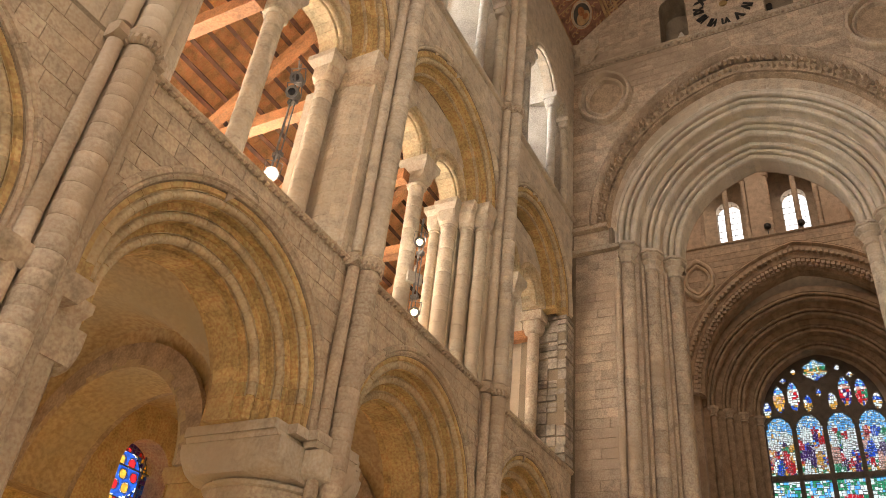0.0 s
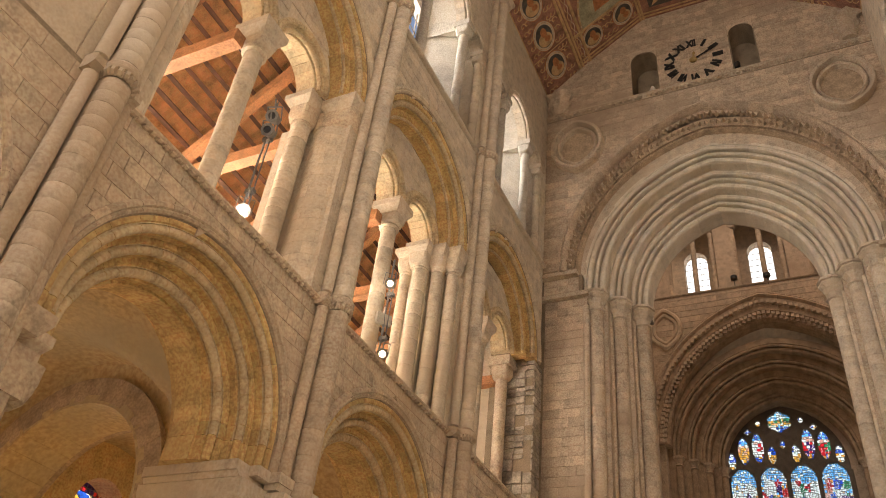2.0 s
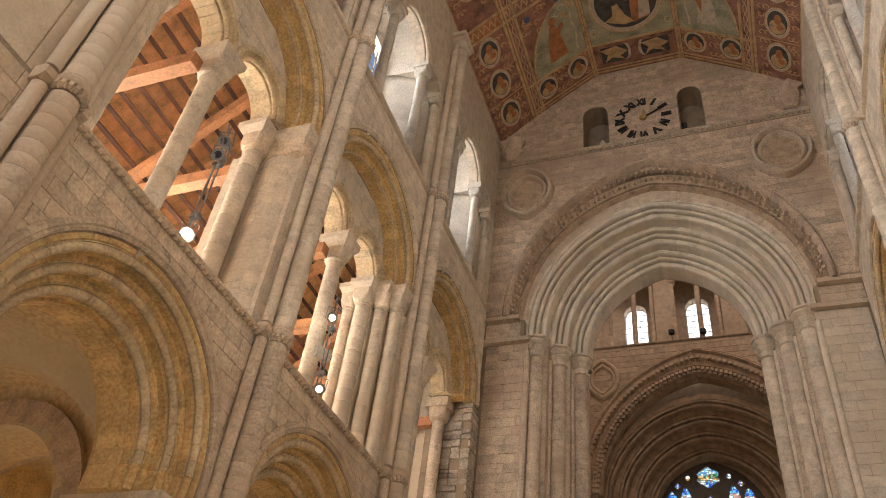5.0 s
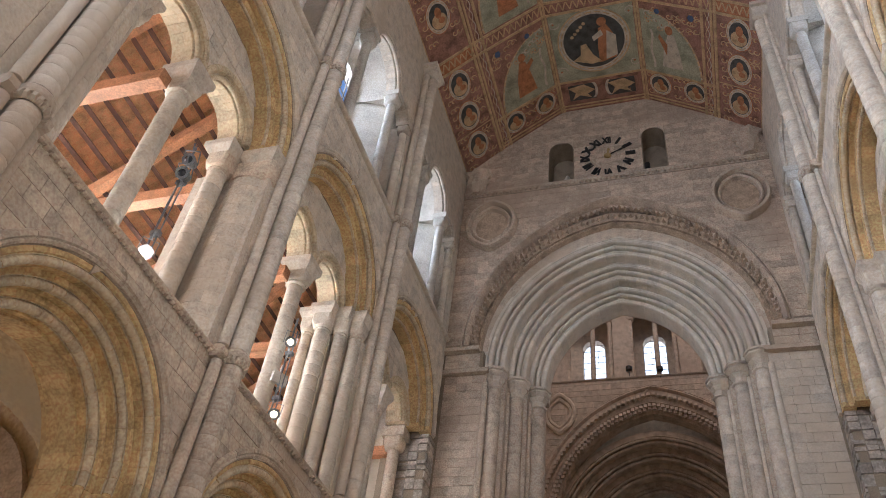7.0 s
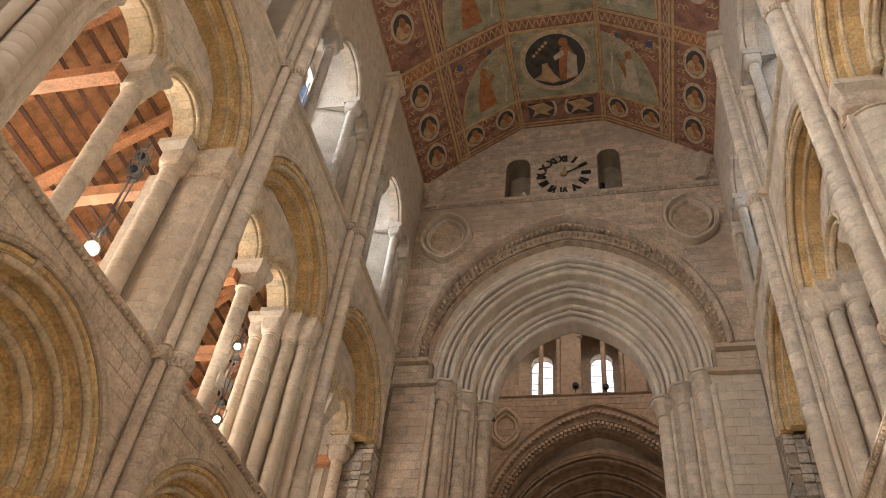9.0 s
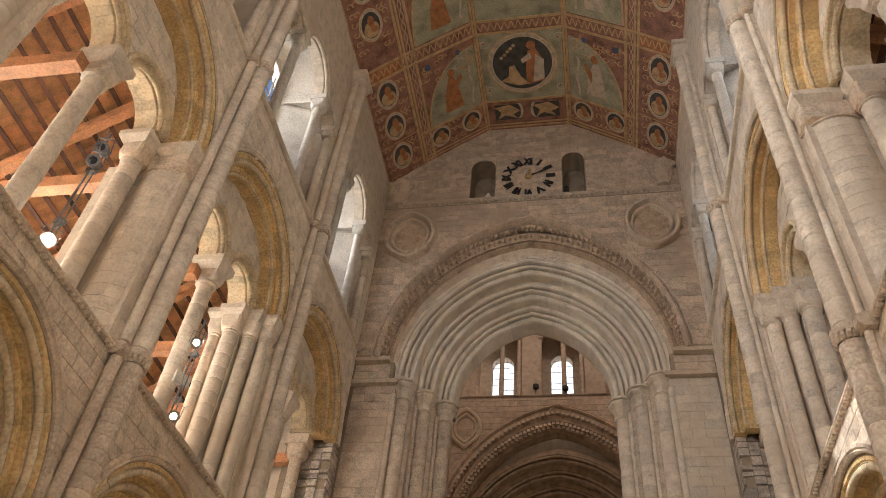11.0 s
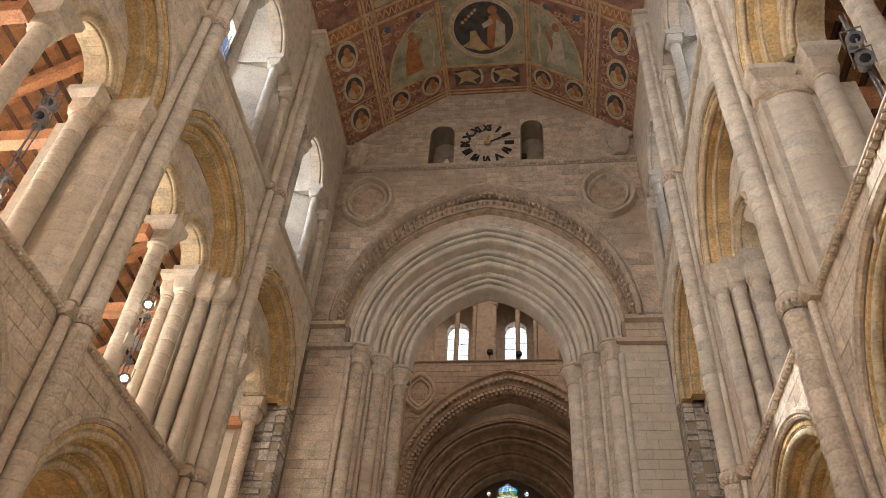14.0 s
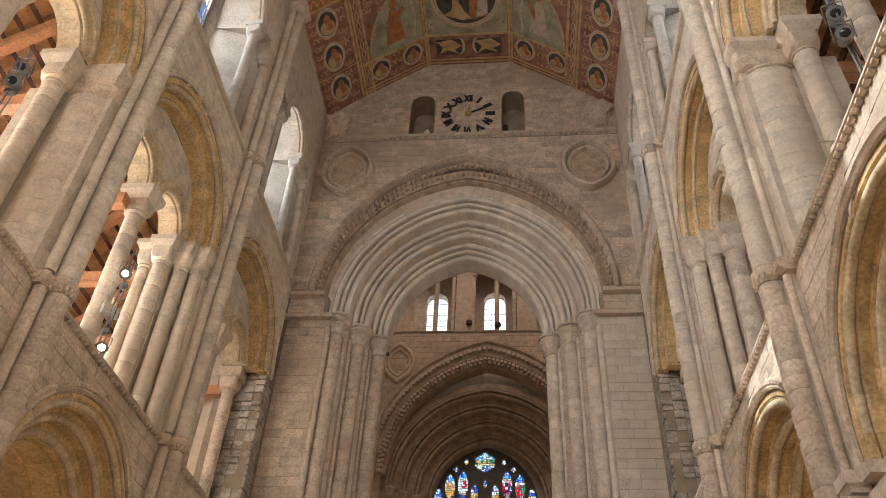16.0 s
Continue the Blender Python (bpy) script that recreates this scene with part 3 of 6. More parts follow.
def gallery_pier(side, y, big):
    m = side_pose(side, y)
    p = thing("gallery_pier", m, "broad drum-faced limestone gallery pier" if big else "limestone gallery pier of clustered shafts", "pier", "gallery piers")
    core = Build().box(-0.50, 0.50, 0.02, 1.43, Z_G + 0.02, 12.3).box(-0.76, 0.76, 1.10, 1.43, Z_G + 0.02, 12.3).box(-0.58, 0.58, 0.72, 1.2, Z_G + 0.02, 12.3) if big else Build().box(-0.46, 0.46, 0.02, 1.43, Z_G + 0.02, 12.3).box(-0.66, 0.66, 0.36, 1.43, Z_G + 0.02, 12.3).box(-0.84, 0.84, 0.66, 1.43, Z_G + 0.02, 12.3)
    part("pier_core", core.done("pier_core", STONE_PALE), p)
    tops = []
    for sx in (-1, 1):
        b, ab = Build(), Build()
        if big:
            k = round((12.28 - Z_G) / 0.26)
            h = (12.28 - Z_G) / k
            me = cached(("halfdrum", h), lambda: Build().turned([(0.30, 0.002), (0.516, 0.002), (0.52, 0.007), (0.52, h - 0.006), (0.516, h - 0.001), (0.30, h - 0.001)], 0, 0, 5, 0, -19.7, 19.7).done("drum_stone", STONE_PALE, True))
            part("drum_core", Build().turned([(0.513, 0), (0.513, 12.28 - Z_G)], 0, 0, 40).done("drum_core", STONE, True), p, pose(sx * 0.15, 0.50, Z_G))
            for j in range(k):
                for a in ((-120, -80, -40, 0, 40, 80, 120) if j % 2 else (-100, -60, -20, 20, 60, 100)):
                    part("drum_stone", me, p, pose(sx * 0.15, 0.50, Z_G + j * h, 0, 0, (0 if sx > 0 else 180) + a))
            b.turned([(0.52, 12.24), (0.55, 12.26), (0.55, 12.29), (0.525, 12.31)], sx * 0.15, 0.50, 40).loft(0.525, 0.52, 0.50, 12.31, 12.72, sx * 0.12, 0.46, 7, 48, 1.9)
            ab.abacus(*sorted((sx * 0.02, sx * 0.74)), -0.10, 0.72, 12.68, 12.95, 0.10)
            tops += [(b, ab)]
            b, ab = Build(), Build()
            column(p, sx * 0.79, 0.96, Z_G, 12.28, 0.185, STONE_PALE, 0.42, 20)
            b.turned([(0.185, 12.24), (0.21, 12.26), (0.21, 12.29), (0.19, 12.31)], sx * 0.79, 0.96, 24).loft(0.19, 0.225, 0.225, 12.31, 12.70, sx * 0.79, 0.96, 6, 32, 1.9)
            ab.abacus(sx * 0.79 - 0.32, sx * 0.79 + 0.32, 0.65, 1.28, 12.68, 12.951, 0.09)
            tops += [(b, ab)]
        else:
            for x, y2, r in ((0.52, 0.18, 0.15), (0.72, 0.48, 0.15), (0.94, 0.84, 0.18), (0.88, 1.25, 0.12)):
                column(p, sx * x, y2, Z_G, 12.28, r, STONE_PALE, 0.6, 18)
                b, ab = Build(), Build()
                b.turned([(r, 12.24), (r + 0.025, 12.26), (r + 0.025, 12.29), (r + 0.005, 12.31)], sx * x, y2, 20).loft(r, r + 0.05, r + 0.05, 12.31, 12.70, sx * x, y2, 6, 24)
                ab.abacus(sx * x - r - 0.12, sx * x + r + 0.12, y2 - r - 0.12, y2 + r + 0.12, 12.68, 12.95 + 0.001 * y2, 0.075)
                tops += [(b, ab)]
    for b, ab in tops:
        part("capital", b.done("capital", STONE if big else STONE_PALE, True), p)
        part("abacus", ab.done("abacus", STONE_PALE), p)


def gallery_stub(side, y):
    """The torn masonry that ends the gallery against the tower, with one shaft before it."""
    q = 1 if side < 0 else -1
    m = side_pose(side, y)
    p = thing("gallery_end_pier", m, "rough torn rubble masonry ending the gallery wall", "masonry", "gallery end piers")
    part("pier_core", Build().box(min(-q * 0.26, q * 0.3), max(-q * 0.26, q * 0.3), 0.10, 1.43, Z_G + 0.02, 12.95).done("pier_core", MORTAR), p)
    rnd = random.Random(8)
    z = Z_G + 0.03
    while z < 12.9:
        h = min(rnd.uniform(0.10, 0.36), 12.94 - z)
        for d in range(4):
            d0 = 0.04 + d * 0.27
            w = rnd.uniform(0.24, 0.36)
            h2 = h * rnd.uniform(0.8, 1.0)
            part("rubble_stone", Build().box(min(-q * w, q * 0.28), max(-q * w, q * 0.28), d0 + 0.01, d0 + 0.26, z + 0.008, z + h2 - 0.008).done("rubble_stone", RUBBLE), p)
        z += h
    column(p, -q * 0.52, 0.95, Z_G, 12.28, 0.165, STONE, 0.6, 18)
    part("capital", Build().loft(0.165, 0.25, 0.25, 12.28, 12.66, -q * 0.52, 0.95).box(-q * 0.52 - 0.29, -q * 0.52 + 0.29, 0.62, 1.28, 12.66, 12.95).done("capital", STONE, True), p)


def clerestory_storey(side, k, yc):
    m = side_pose(side, yc)
    w = thing("clerestory_wall", m, "pale limestone clerestory wall with triple opening", "wall", "clerestory bays", "structure")

    def front():
        b = Build()
        wall_with_arch(b, -1.06, 1.06, Z_CCAP, Z_TOP, 0, Z_CCAP, 0.94, 0.0, 0.45)
        for s in (-1, 1):
            wall_with_arch(b, min(s * 1.06, s * HB), max(s * 1.06, s * HB), Z_CCAP - 0.25, Z_TOP, s * 1.56, Z_CCAP - 0.25, 0.44, 0.0, 0.45)
            b.box(min(s * 2.02, s * HB), max(s * 2.02, s * HB), 0.0, 1.1, Z_C, Z_CCAP - 0.25)
        b.box(-HB, HB, 0.014, 1.75, Z_C - 0.04, Z_C + 0.02)
        return b.done("front_wall", STONE_PALE)

    part("front_wall", cached("cl_front", front), w)

    def back():
        b = Build()
        wall_with_arch(b, -HB, HB, 20.2, Z_TOP, 0, 20.2, 0.85, 1.35, 1.6)
        for s in (-1, 1):
            b.box(min(s * 0.85, s * HB), max(s * 0.85, s * HB), 1.35, 1.6, Z_C, 20.2)
        b.box(-0.85, 0.85, 1.35, 1.6, Z_C, 18.42)
        b.box(-HB, HB, 0.45, 1.36, 23.0, 23.2)
        arc = arc_points(1.02, 0, 12)
        for (a0, w0), (a1, w1) in zip(arc, arc[1:]):
            b.add([(a0, 0.44, Z_CCAP - 0.1 + w0), (a1, 0.44, Z_CCAP - 0.1 + w1), (a1 * 0.9, 1.36, Z_CCAP - 0.2 + w1), (a0 * 0.9, 1.36, Z_CCAP - 0.2 + w0)], [(0, 1, 2, 3)])
        for s in (-1, 1):
            b.add([(s * 1.30, 0.44, Z_C), (s * 1.30, 0.44, Z_CCAP - 0.1), (s * 0.94, 1.36, Z_CCAP - 0.1), (s * 0.94, 1.36, Z_C)], [(0, 1, 2, 3)])
            b.add([(s * 1.02, 0.44, Z_CCAP - 0.1), (s * 1.30, 0.44, Z_CCAP - 0.1), (s * 0.94, 1.36, Z_CCAP - 0.1)], [(0, 1, 2)])
        return b.done("back_wall", WHITEWASH)

    part("back_wall", cached("cl_back", back), w)
    part("string_course", cached("str_c", lambda: roll_string("string_course", BAY, STONE_PALE)), w, pose(0, 0, Z_C - 0.08))
    a = thing("clerestory_arch", m, "narrow stilted clerestory arch in pale stone", "arch", "clerestory arches")
    ring_of_stones(a, 0, Z_CCAP, roll_profile(0.86, 1.12, -0.015, 0.40, 0.06), 1, 0, 8, STONE_PALE, "cl_1")
    for s in (-1, 1):
        ring_of_stones(a, s * 1.56, Z_CCAP - 0.25, roll_profile(0.38, 0.52, -0.012, 0.3, 0.035), 1, 0, 5, STONE_PALE, "cl_2")
        c = thing("clerestory_colonnette", m @ pose(s * 1.04, 0.2, 0), "slim whitish stone colonnette with scalloped capital", "column", "clerestory colonnettes")
        column(c, 0, 0, Z_C + 0.2, 20.0, 0.135, WHITEWASH, 0.9, 16)
        part("capital", cached("clcap", lambda: Build().loft(0.135, 0.2, 0.2, 20.0, 20.34).done("capital", WHITEWASH, True)), c)
        part("abacus", cached("clab", lambda: Build().box(-0.22, 0.22, -0.24, 0.24, 20.34, 20.55).done("abacus", WHITEWASH)), c)
        part("base", cached("clbs", lambda: Build().box(-0.2, 0.2, -0.2, 0.2, Z_C, Z_C + 0.12).turned([(0.19, Z_C + 0.12), (0.14, Z_C + 0.2)]).done("base", WHITEWASH)), c)
        c2 = thing("clerestory_respond", m @ pose(s * 2.0, 0.14, 0), "engaged pale stone shaft beside the clerestory opening", "column", "clerestory responds")
        column(c2, 0, 0, Z_C + 0.02, 19.85, 0.12, STONE_PALE, 0.8, 16)
        part("capital", cached("clcap2", lambda: Build().loft(0.12, 0.17, 0.17, 19.85, 20.12).box(-0.19, 0.19, -0.2, 0.2, 20.12, 20.3).done("capital", STONE_PALE, True)), c2)
    g = thing("clerestory_window", m @ pose(0, 1.5, 0), "round-headed leaded clerestory window with clear panes", "window", "clerestory windows", "structure")
    b = Build()
    for u in (-0.42, 0.0, 0.42):
        b.box(u - 0.012, u + 0.012, -0.02, 0.02, 18.42, 21.0)
    for z in range(6):
        b.box(-0.85, 0.85, -0.015, 0.015, 18.6 + 0.5 * z, 18.62 + 0.5 * z)
    part("glazing_bar", cached("clwin", lambda: b.done("glazing_bar", LEAD)), g)


def gallery_roof(side):
    """Sloping timber roof over the gallery: boards on purlins, carried by principal rafters and tie beams."""
    m = pose(side * HALF, 0, 0, 0, 0, 90 if side < 0 else -90)
    r = thing("gallery_roof", m, "orange pine lean-to roof with purlins and tie beams", "roof", "", "structure")
    d0, z0, d1, z1 = 1.2, 16.0, 7.0, 11.3
    u0, u1 = (-4, END) if side < 0 else (-END, 4)
    slope = math.atan2(z0 - z1, d1 - d0)
    length = math.hypot(z0 - z1, d1 - d0)
    width = 0.17
    n = int((u1 - u0) / width)
    rnd = random.Random(4)
    plank = mesh("board", *(lambda b: (b.v, b.f))(Build().box(-width / 2 + 0.003, width / 2 - 0.003, 0, length, 0, 0.03)), TIMBER)
    for k in range(n):
        part("board", plank, r, pose(u0 + (k + 0.5) * width, d0, z0 + rnd.uniform(0, 0.006), -math.degrees(slope)))
    # purlins are coloured dark all over to keep their shadowed look under the lamps
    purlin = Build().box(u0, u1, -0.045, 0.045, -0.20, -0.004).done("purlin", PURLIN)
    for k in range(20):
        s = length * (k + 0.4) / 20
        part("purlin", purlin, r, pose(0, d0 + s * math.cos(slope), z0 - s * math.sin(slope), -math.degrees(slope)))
    rafter = Build().box(-0.1, 0.1, 0, length, -0.44, -0.2).done("principal_rafter", BEAM)
    tie = Build().box(-0.12, 0.12, d0 - 0.3, d1, -0.14, 0.14).done("tie_beam", BEAM)
    for y in LINES + [c for c in CENTRES]:
        u = y if side < 0 else -y
        u += -0.35 if side < 0 else 0.35
        part("principal_rafter", rafter, r, pose(u, d0, z0, -math.degrees(slope)))
        part("tie_beam", tie, r, pose(u, 0, z1 + 1.1))


def aisle(side):
    m0 = pose(side * HALF, 0, 0, 0, 0, 90 if side < 0 else -90)
    ya, yb = (-1.87 - BAY, END) if side < 0 else (-END, 1.87 + BAY)
    w = thing("aisle_wall", m0, "limestone outer aisle wall with deep windows", "wall", "", "structure")
    b = Build()
    for yc in CENTRES:
        u = yc if side < 0 else -yc
        wall_with_arch(b, u - HB, u + HB, 6.35, 8.4, u, 6.35, 0.66, 6.6, 7.5)
        b.box(u - HB, u - 0.66, 6.6, 7.5, 0, 6.35).box(u + 0.66, u + HB, 6.6, 7.5, 0, 6.35).box(u - 0.66, u + 0.66, 6.6, 7.5, 0, 2.4)
    part("aisle_wall", b.done("aisle_wall", STONE_OCHRE), w)
    g = thing("gallery_outer_wall", m0, "plain limestone outer wall of the gallery", "wall", "", "structure")
    part("wall_core", Build().box(ya, yb, 6.7, 7.4, 8.2, 12.4).done("wall_core", STONE_PALE), g)
    f = thing("gallery_floor", m0, "stone gallery floor over the aisle vault", "floor", "", "structure")
    part("floor_slab", Build().box(ya, yb, 1.3, 7.2, 8.16, 8.4).done("floor_slab", FLOOR_STONE), f)

    def vault():
        n, v, fa = 28, [], []
        dm, hd = 4.13, 2.48
        for i in range(n + 1):
            for j in range(n + 1):
                u = -HB + 0.02 + (BAY - 0.04) * i / n
                d = 1.645 + 4.97 * j / n
                a = math.sqrt(max(0, 1 - (u / HB) ** 2)) * 2.6
                e = math.sqrt(max(0, 1 - ((d - dm) / hd) ** 2)) * 2.6
                v.append((u, d, 5.1 + max(a, e)))
        for i in range(n):
            for j in range(n):
                fa.append((i * (n + 1) + j, (i + 1) * (n + 1) + j, (i + 1) * (n + 1) + j + 1, i * (n + 1) + j + 1))
        return mesh("vault_web", v, fa, PLASTER, smooth=True)

    for k, yc in enumerate(CENTRES):
        t = thing("aisle_vault", side_pose(side, yc), "cream plastered groin vault over the aisle", "vault", "aisle vaults", "structure")
        part("vault_web", cached("vault", vault), t)
    for y in LINES if side < 0 else []:
        t = thing("transverse_arch", side_pose(side, y) @ pose(0, 4.13, 0, 0, 0, 90), "round transverse arch across the aisle in limestone", "arch", "transverse arches")
        # brown on the moulded ring carries its dark edge shading beside the plaster soffit
        ring_of_stones(t, 0, 5.1, [(1.88, -0.46), (1.85, -0.52), (1.85, -0.58), (1.91, -0.63), (1.98, -0.60), (2.00, -0.50), (2.05, -0.48), (2.08, -0.62), (2.14, -0.67), (2.22, -0.64), (2.26, -0.54), (2.30, -0.50), (2.30, 0.6), (1.88, 0.6)], 2, 0, 13, STONE_BROWN, "trans")
        ring_of_stones(t, 0, 5.1, [(2.28, -0.47), (2.64, -0.56), (2.64, 0.56), (2.28, 0.47)], 2, 0, 9, PLASTER, "trans3", name="vault_springer", gap=0.0005)
        ring_of_stones(t, 0, 5.1, [(1.83, -0.46), (1.98, -0.46), (1.98, 0.60), (1.83, 0.60)], 2, 0, 9, PLASTER, "trans2", name="soffit_stone")
        part("respond", cached("trres", lambda: Build().box(-2.5, -1.75, -0.48, 0.48, 0, 4.85).prism([(-2.5, 4.85), (-1.73, 4.85), (-1.6, 4.98), (-1.6, 5.1), (-2.5, 5.1)], -0.52, 0.52).done("respond", STONE_OCHRE)), t)


for side in (-1, 1):
    for k, yc in enumerate(CENTRES):
        if k == 0 and side > 0:
            x0, x1 = HALF, HALF + 1.6
            tagged(new("wall_plain_bay", Build().box(x0, x1, LINES[0], LINES[1] - 0.5, 0, Z_TOP).done("wall_plain_bay", STONE_PALE)), "plain limestone wall of the next bay", "wall", kind="structure")
            continue
        arcade_storey(side, k, yc)
        if k == 0:
            x0, x1 = -HALF - 1.45, -HALF - 0.016
            tagged(new("wall_plain_bay", Build().box(x0, x1, LINES[0], LINES[1] - 0.5, Z_G, Z_TOP).done("wall_plain_bay", STONE_PALE)), "plain limestone upper wall of the next bay", "wall", kind="structure")
            continue
        gallery_storey(side, k, yc)
        clerestory_storey(side, k, yc)
    for k, y in enumerate(LINES):
        if k == 0:
            continue
        if k < 4:
            wall_shaft(side, y)
        arcade_pier(side, y, k % 2 == 0)
        if k < 4:
            gallery_pier(side, y, k % 2 == 0)
        else:
            gallery_stub(side, y)
    gallery_roof(side)
    aisle(side)

# ---- floor, ceiling and the closing walls behind ----
floor = tagged(new("floor", Build().box(-13, 13, -24, 42, -0.2, 0).done("floor", FLOOR_STONE)), "worn stone slab floor of the nave", "floor", kind="structure")
for side in (-1, 1):
    x0, x1 = (HALF, HALF + 1.6) if side > 0 else (-HALF - 1.6, -HALF)
    tagged(new("wall_east_bays", Build().box(x0, x1, -24, LINES[0], 0, Z_TOP).done("wall_east_bays", STONE_PALE)), "plain limestone nave wall further east", "wall", kind="structure")
    x0, x1 = (HALF + 1.6, 12) if side > 0 else (-12, -HALF - 1.6)
    tagged(new("wall_aisle_end", Build().box(x0, x1, LINES[0] - 1.2, LINES[0] - 0.8, 0, 17).box(x0, x1, END + 0.4, END + 0.8, 0, 17).done("wall_aisle_end", STONE_PALE)), "plain limestone wall closing the aisle", "wall", kind="structure")
tagged(new("wall_east", Build().box(-7, 7, -24.4, -24, 0, 28).done("wall_east", STONE_PALE)), "plain limestone wall closing the nave", "wall", kind="structure")

CEIL = [(-5.4, 24.3), (-3.98, 25.55), (-1.62, 27.32), (1.62, 27.32), (3.98, 25.55), (5.4, 24.3)]


def ceiling():
    """Painted boarded ceiling in five canted planes, with ribs, bands and medallions."""
    mats = [P_RED, P_GREEN, P_TAN, P_CREAM, P_DARK, P_ORANGE, P_BLUE, STONE]
    b = Build()
    y0, y1 = -24, END + 0.05
    pts = CEIL
    outer = [(x * 1.0, z + 0.25) for x, z in pts]
    for (a, za), (c, zc), (oa, oza), (oc, ozc) in zip(pts, pts[1:], outer, outer[1:]):
        b.add([(a, y0, za), (c, y0, zc), (c, y1, zc), (a, y1, za), (oa, y0, oza), (oc, y0, ozc), (oc, y1, ozc), (oa, y1, oza)],
              [(0, 1, 2, 3), (4, 5, 6, 7), (0, 1, 5, 4), (2, 3, 7, 6)], 0)
    b.box(-7.2, -5.4, y0, y1, 24.3, 24.6, 7).box(5.4, 7.2, y0, y1, 24.3, 24.6, 7)
    planes = []
    for (a, za), (c, zc) in zip(pts, pts[1:]):
        n = Vector((zc - za, 0, -(c - a))).normalized()
        e = Vector((c - a, 0, zc - za)).normalized()
        planes.append((Vector(((a + c) / 2, 0, (za + zc) / 2)), e, n, math.hypot(c - a, zc - za) / 2))

    def flat(pl, outline, lift, mat, thick=0.012):
        """A painted shape on plane pl: outline of (s, y), s measured across from the plane's middle."""
        o, e, n, _ = planes[pl]
        v = [tuple(o + e * s + Vector((0, y, 0)) + n * lift) for s, y in outline]
        w = [tuple(o + e * s + Vector((0, y, 0)) + n * (lift - thick)) for s, y in outline]
        k = len(outline)
        b.add(v + w, [list(range(k))] + [[j, (j + 1) % k, k + (j + 1) % k, k + j] for j in range(k)], mat)

    def rect(pl, s0, s1, ya, yb, lift, mat, thick=0.012):
        flat(pl, [(s0, ya), (s1, ya), (s1, yb), (s0, yb)], lift, mat, thick)

    def disc(pl, s, y, r, lift, mat, sy=1.0, n=28):
        flat(pl, [(s + r * math.cos(2 * math.pi * k / n), y + sy * r * math.sin(2 * math.pi * k / n)) for k in range(n)], lift, mat)

    def ring(pl, s, y, r0, r1, lift, mat, sy=1.0, n=36, dash=False):
        for k in range(n):
            if dash and k % 3 == 2:
                continue
            a, c = 2 * math.pi * k / n, 2 * math.pi * (k + 1) / n
            flat(pl, [(s + r0 * math.cos(a), y + sy * r0 * math.sin(a)), (s + r1 * math.cos(a), y + sy * r1 * math.sin(a)),
                      (s + r1 * math.cos(c), y + sy * r1 * math.sin(c)), (s + r0 * math.cos(c), y + sy * r0 * math.sin(c))], lift, mat)

    def medallion(pl, s, y, r, sy=1.0, back=4):
        r *= 1.14
        disc(pl, s, y, r, 0.010, 5, sy)
        disc(pl, s, y, r * 0.95, 0.013, 3, sy)
        ring(pl, s, y, r * 0.83, r * 0.88, 0.016, 2, sy, 42, True)
        disc(pl, s, y, r * 0.74, 0.019, back, sy)
        # plain rounded shape in the middle
        disc(pl, s, y + r * 0.24 * sy, r * 0.62, 0.022, 2, 0.72 * sy)
        disc(pl, s + r * 0.2, y + r * 0.25 * sy, r * 0.26, 0.024, 5, 0.9)
        disc(pl, s + r * 0.05, y - r * 0.22 * sy, r * 0.27, 0.026, 5, 1.15 * sy)

    def scroll(pl, s, y, r, mat=2, turn=1):
        for k in range(11):
            a0, a1 = turn * (0.5 * k), turn * (0.5 * (k + 1))
            q0, q1 = r * (1 - k * 0.075), r * (1 - (k + 1) * 0.075)
            w = 0.036
            flat(pl, [(s + q0 * math.cos(a0), y + q0 * math.sin(a0)), (s + (q0 - w) * math.cos(a0), y + (q0 - w) * math.sin(a0)),
                      (s + (q1 - w) * math.cos(a1), y + (q1 - w) * math.sin(a1)), (s + q1 * math.cos(a1), y + q1 * math.sin(a1))], 0.007, mat)
        disc(pl, s, y, r * 0.16, 0.008, 5, n=10)

    rnd = random.Random(11)
    # ribs along the folds and along the walls
    for pl in range(5):
        h = planes[pl][3]
        for s in (-h, h):
            q = -1 if s > 0 else 1
            if pl in (1, 3) or pl == 2:
                rect(pl, *sorted((s + q * 0.02, s + q * 0.10)), -8, END, 0.035, 2, 0.05)
            else:
                rect(pl, *sorted((s + q * 0.03, s + q * 0.13)), -8, END, 0.035, 2, 0.05)
    for pl in (1, 3):
        h = planes[pl][3]
        fold = -h if pl == 1 else h       # the fold towards the wall
        q = 1 if pl == 1 else -1
        rect(pl, *sorted((fold + q * 0.36, fold + q * 0.46)), -8, END, 0.03, 2, 0.05)
        k = 0
        y = 8.0
        while y < END - 0.1:              # twisted ribbon between the two ribs
            for j in range(6):
                a0, a1 = j / 6 * math.pi, (j + 1) / 6 * math.pi
                for sg in (-1, 1):
                    c = fold + q * 0.23
                    flat(pl, [(c + sg * 0.07 * math.sin(a0), y + 0.4 * j / 6), (c + sg * 0.07 * math.sin(a0) + 0.03, y + 0.4 * j / 6),
                              (c + sg * 0.07 * math.sin(a1) + 0.03, y + 0.4 * (j + 1) / 6), (c + sg * 0.07 * math.sin(a1), y + 0.4 * (j + 1) / 6)], 0.006, 3 if sg > 0 else 2)
            y += 0.4
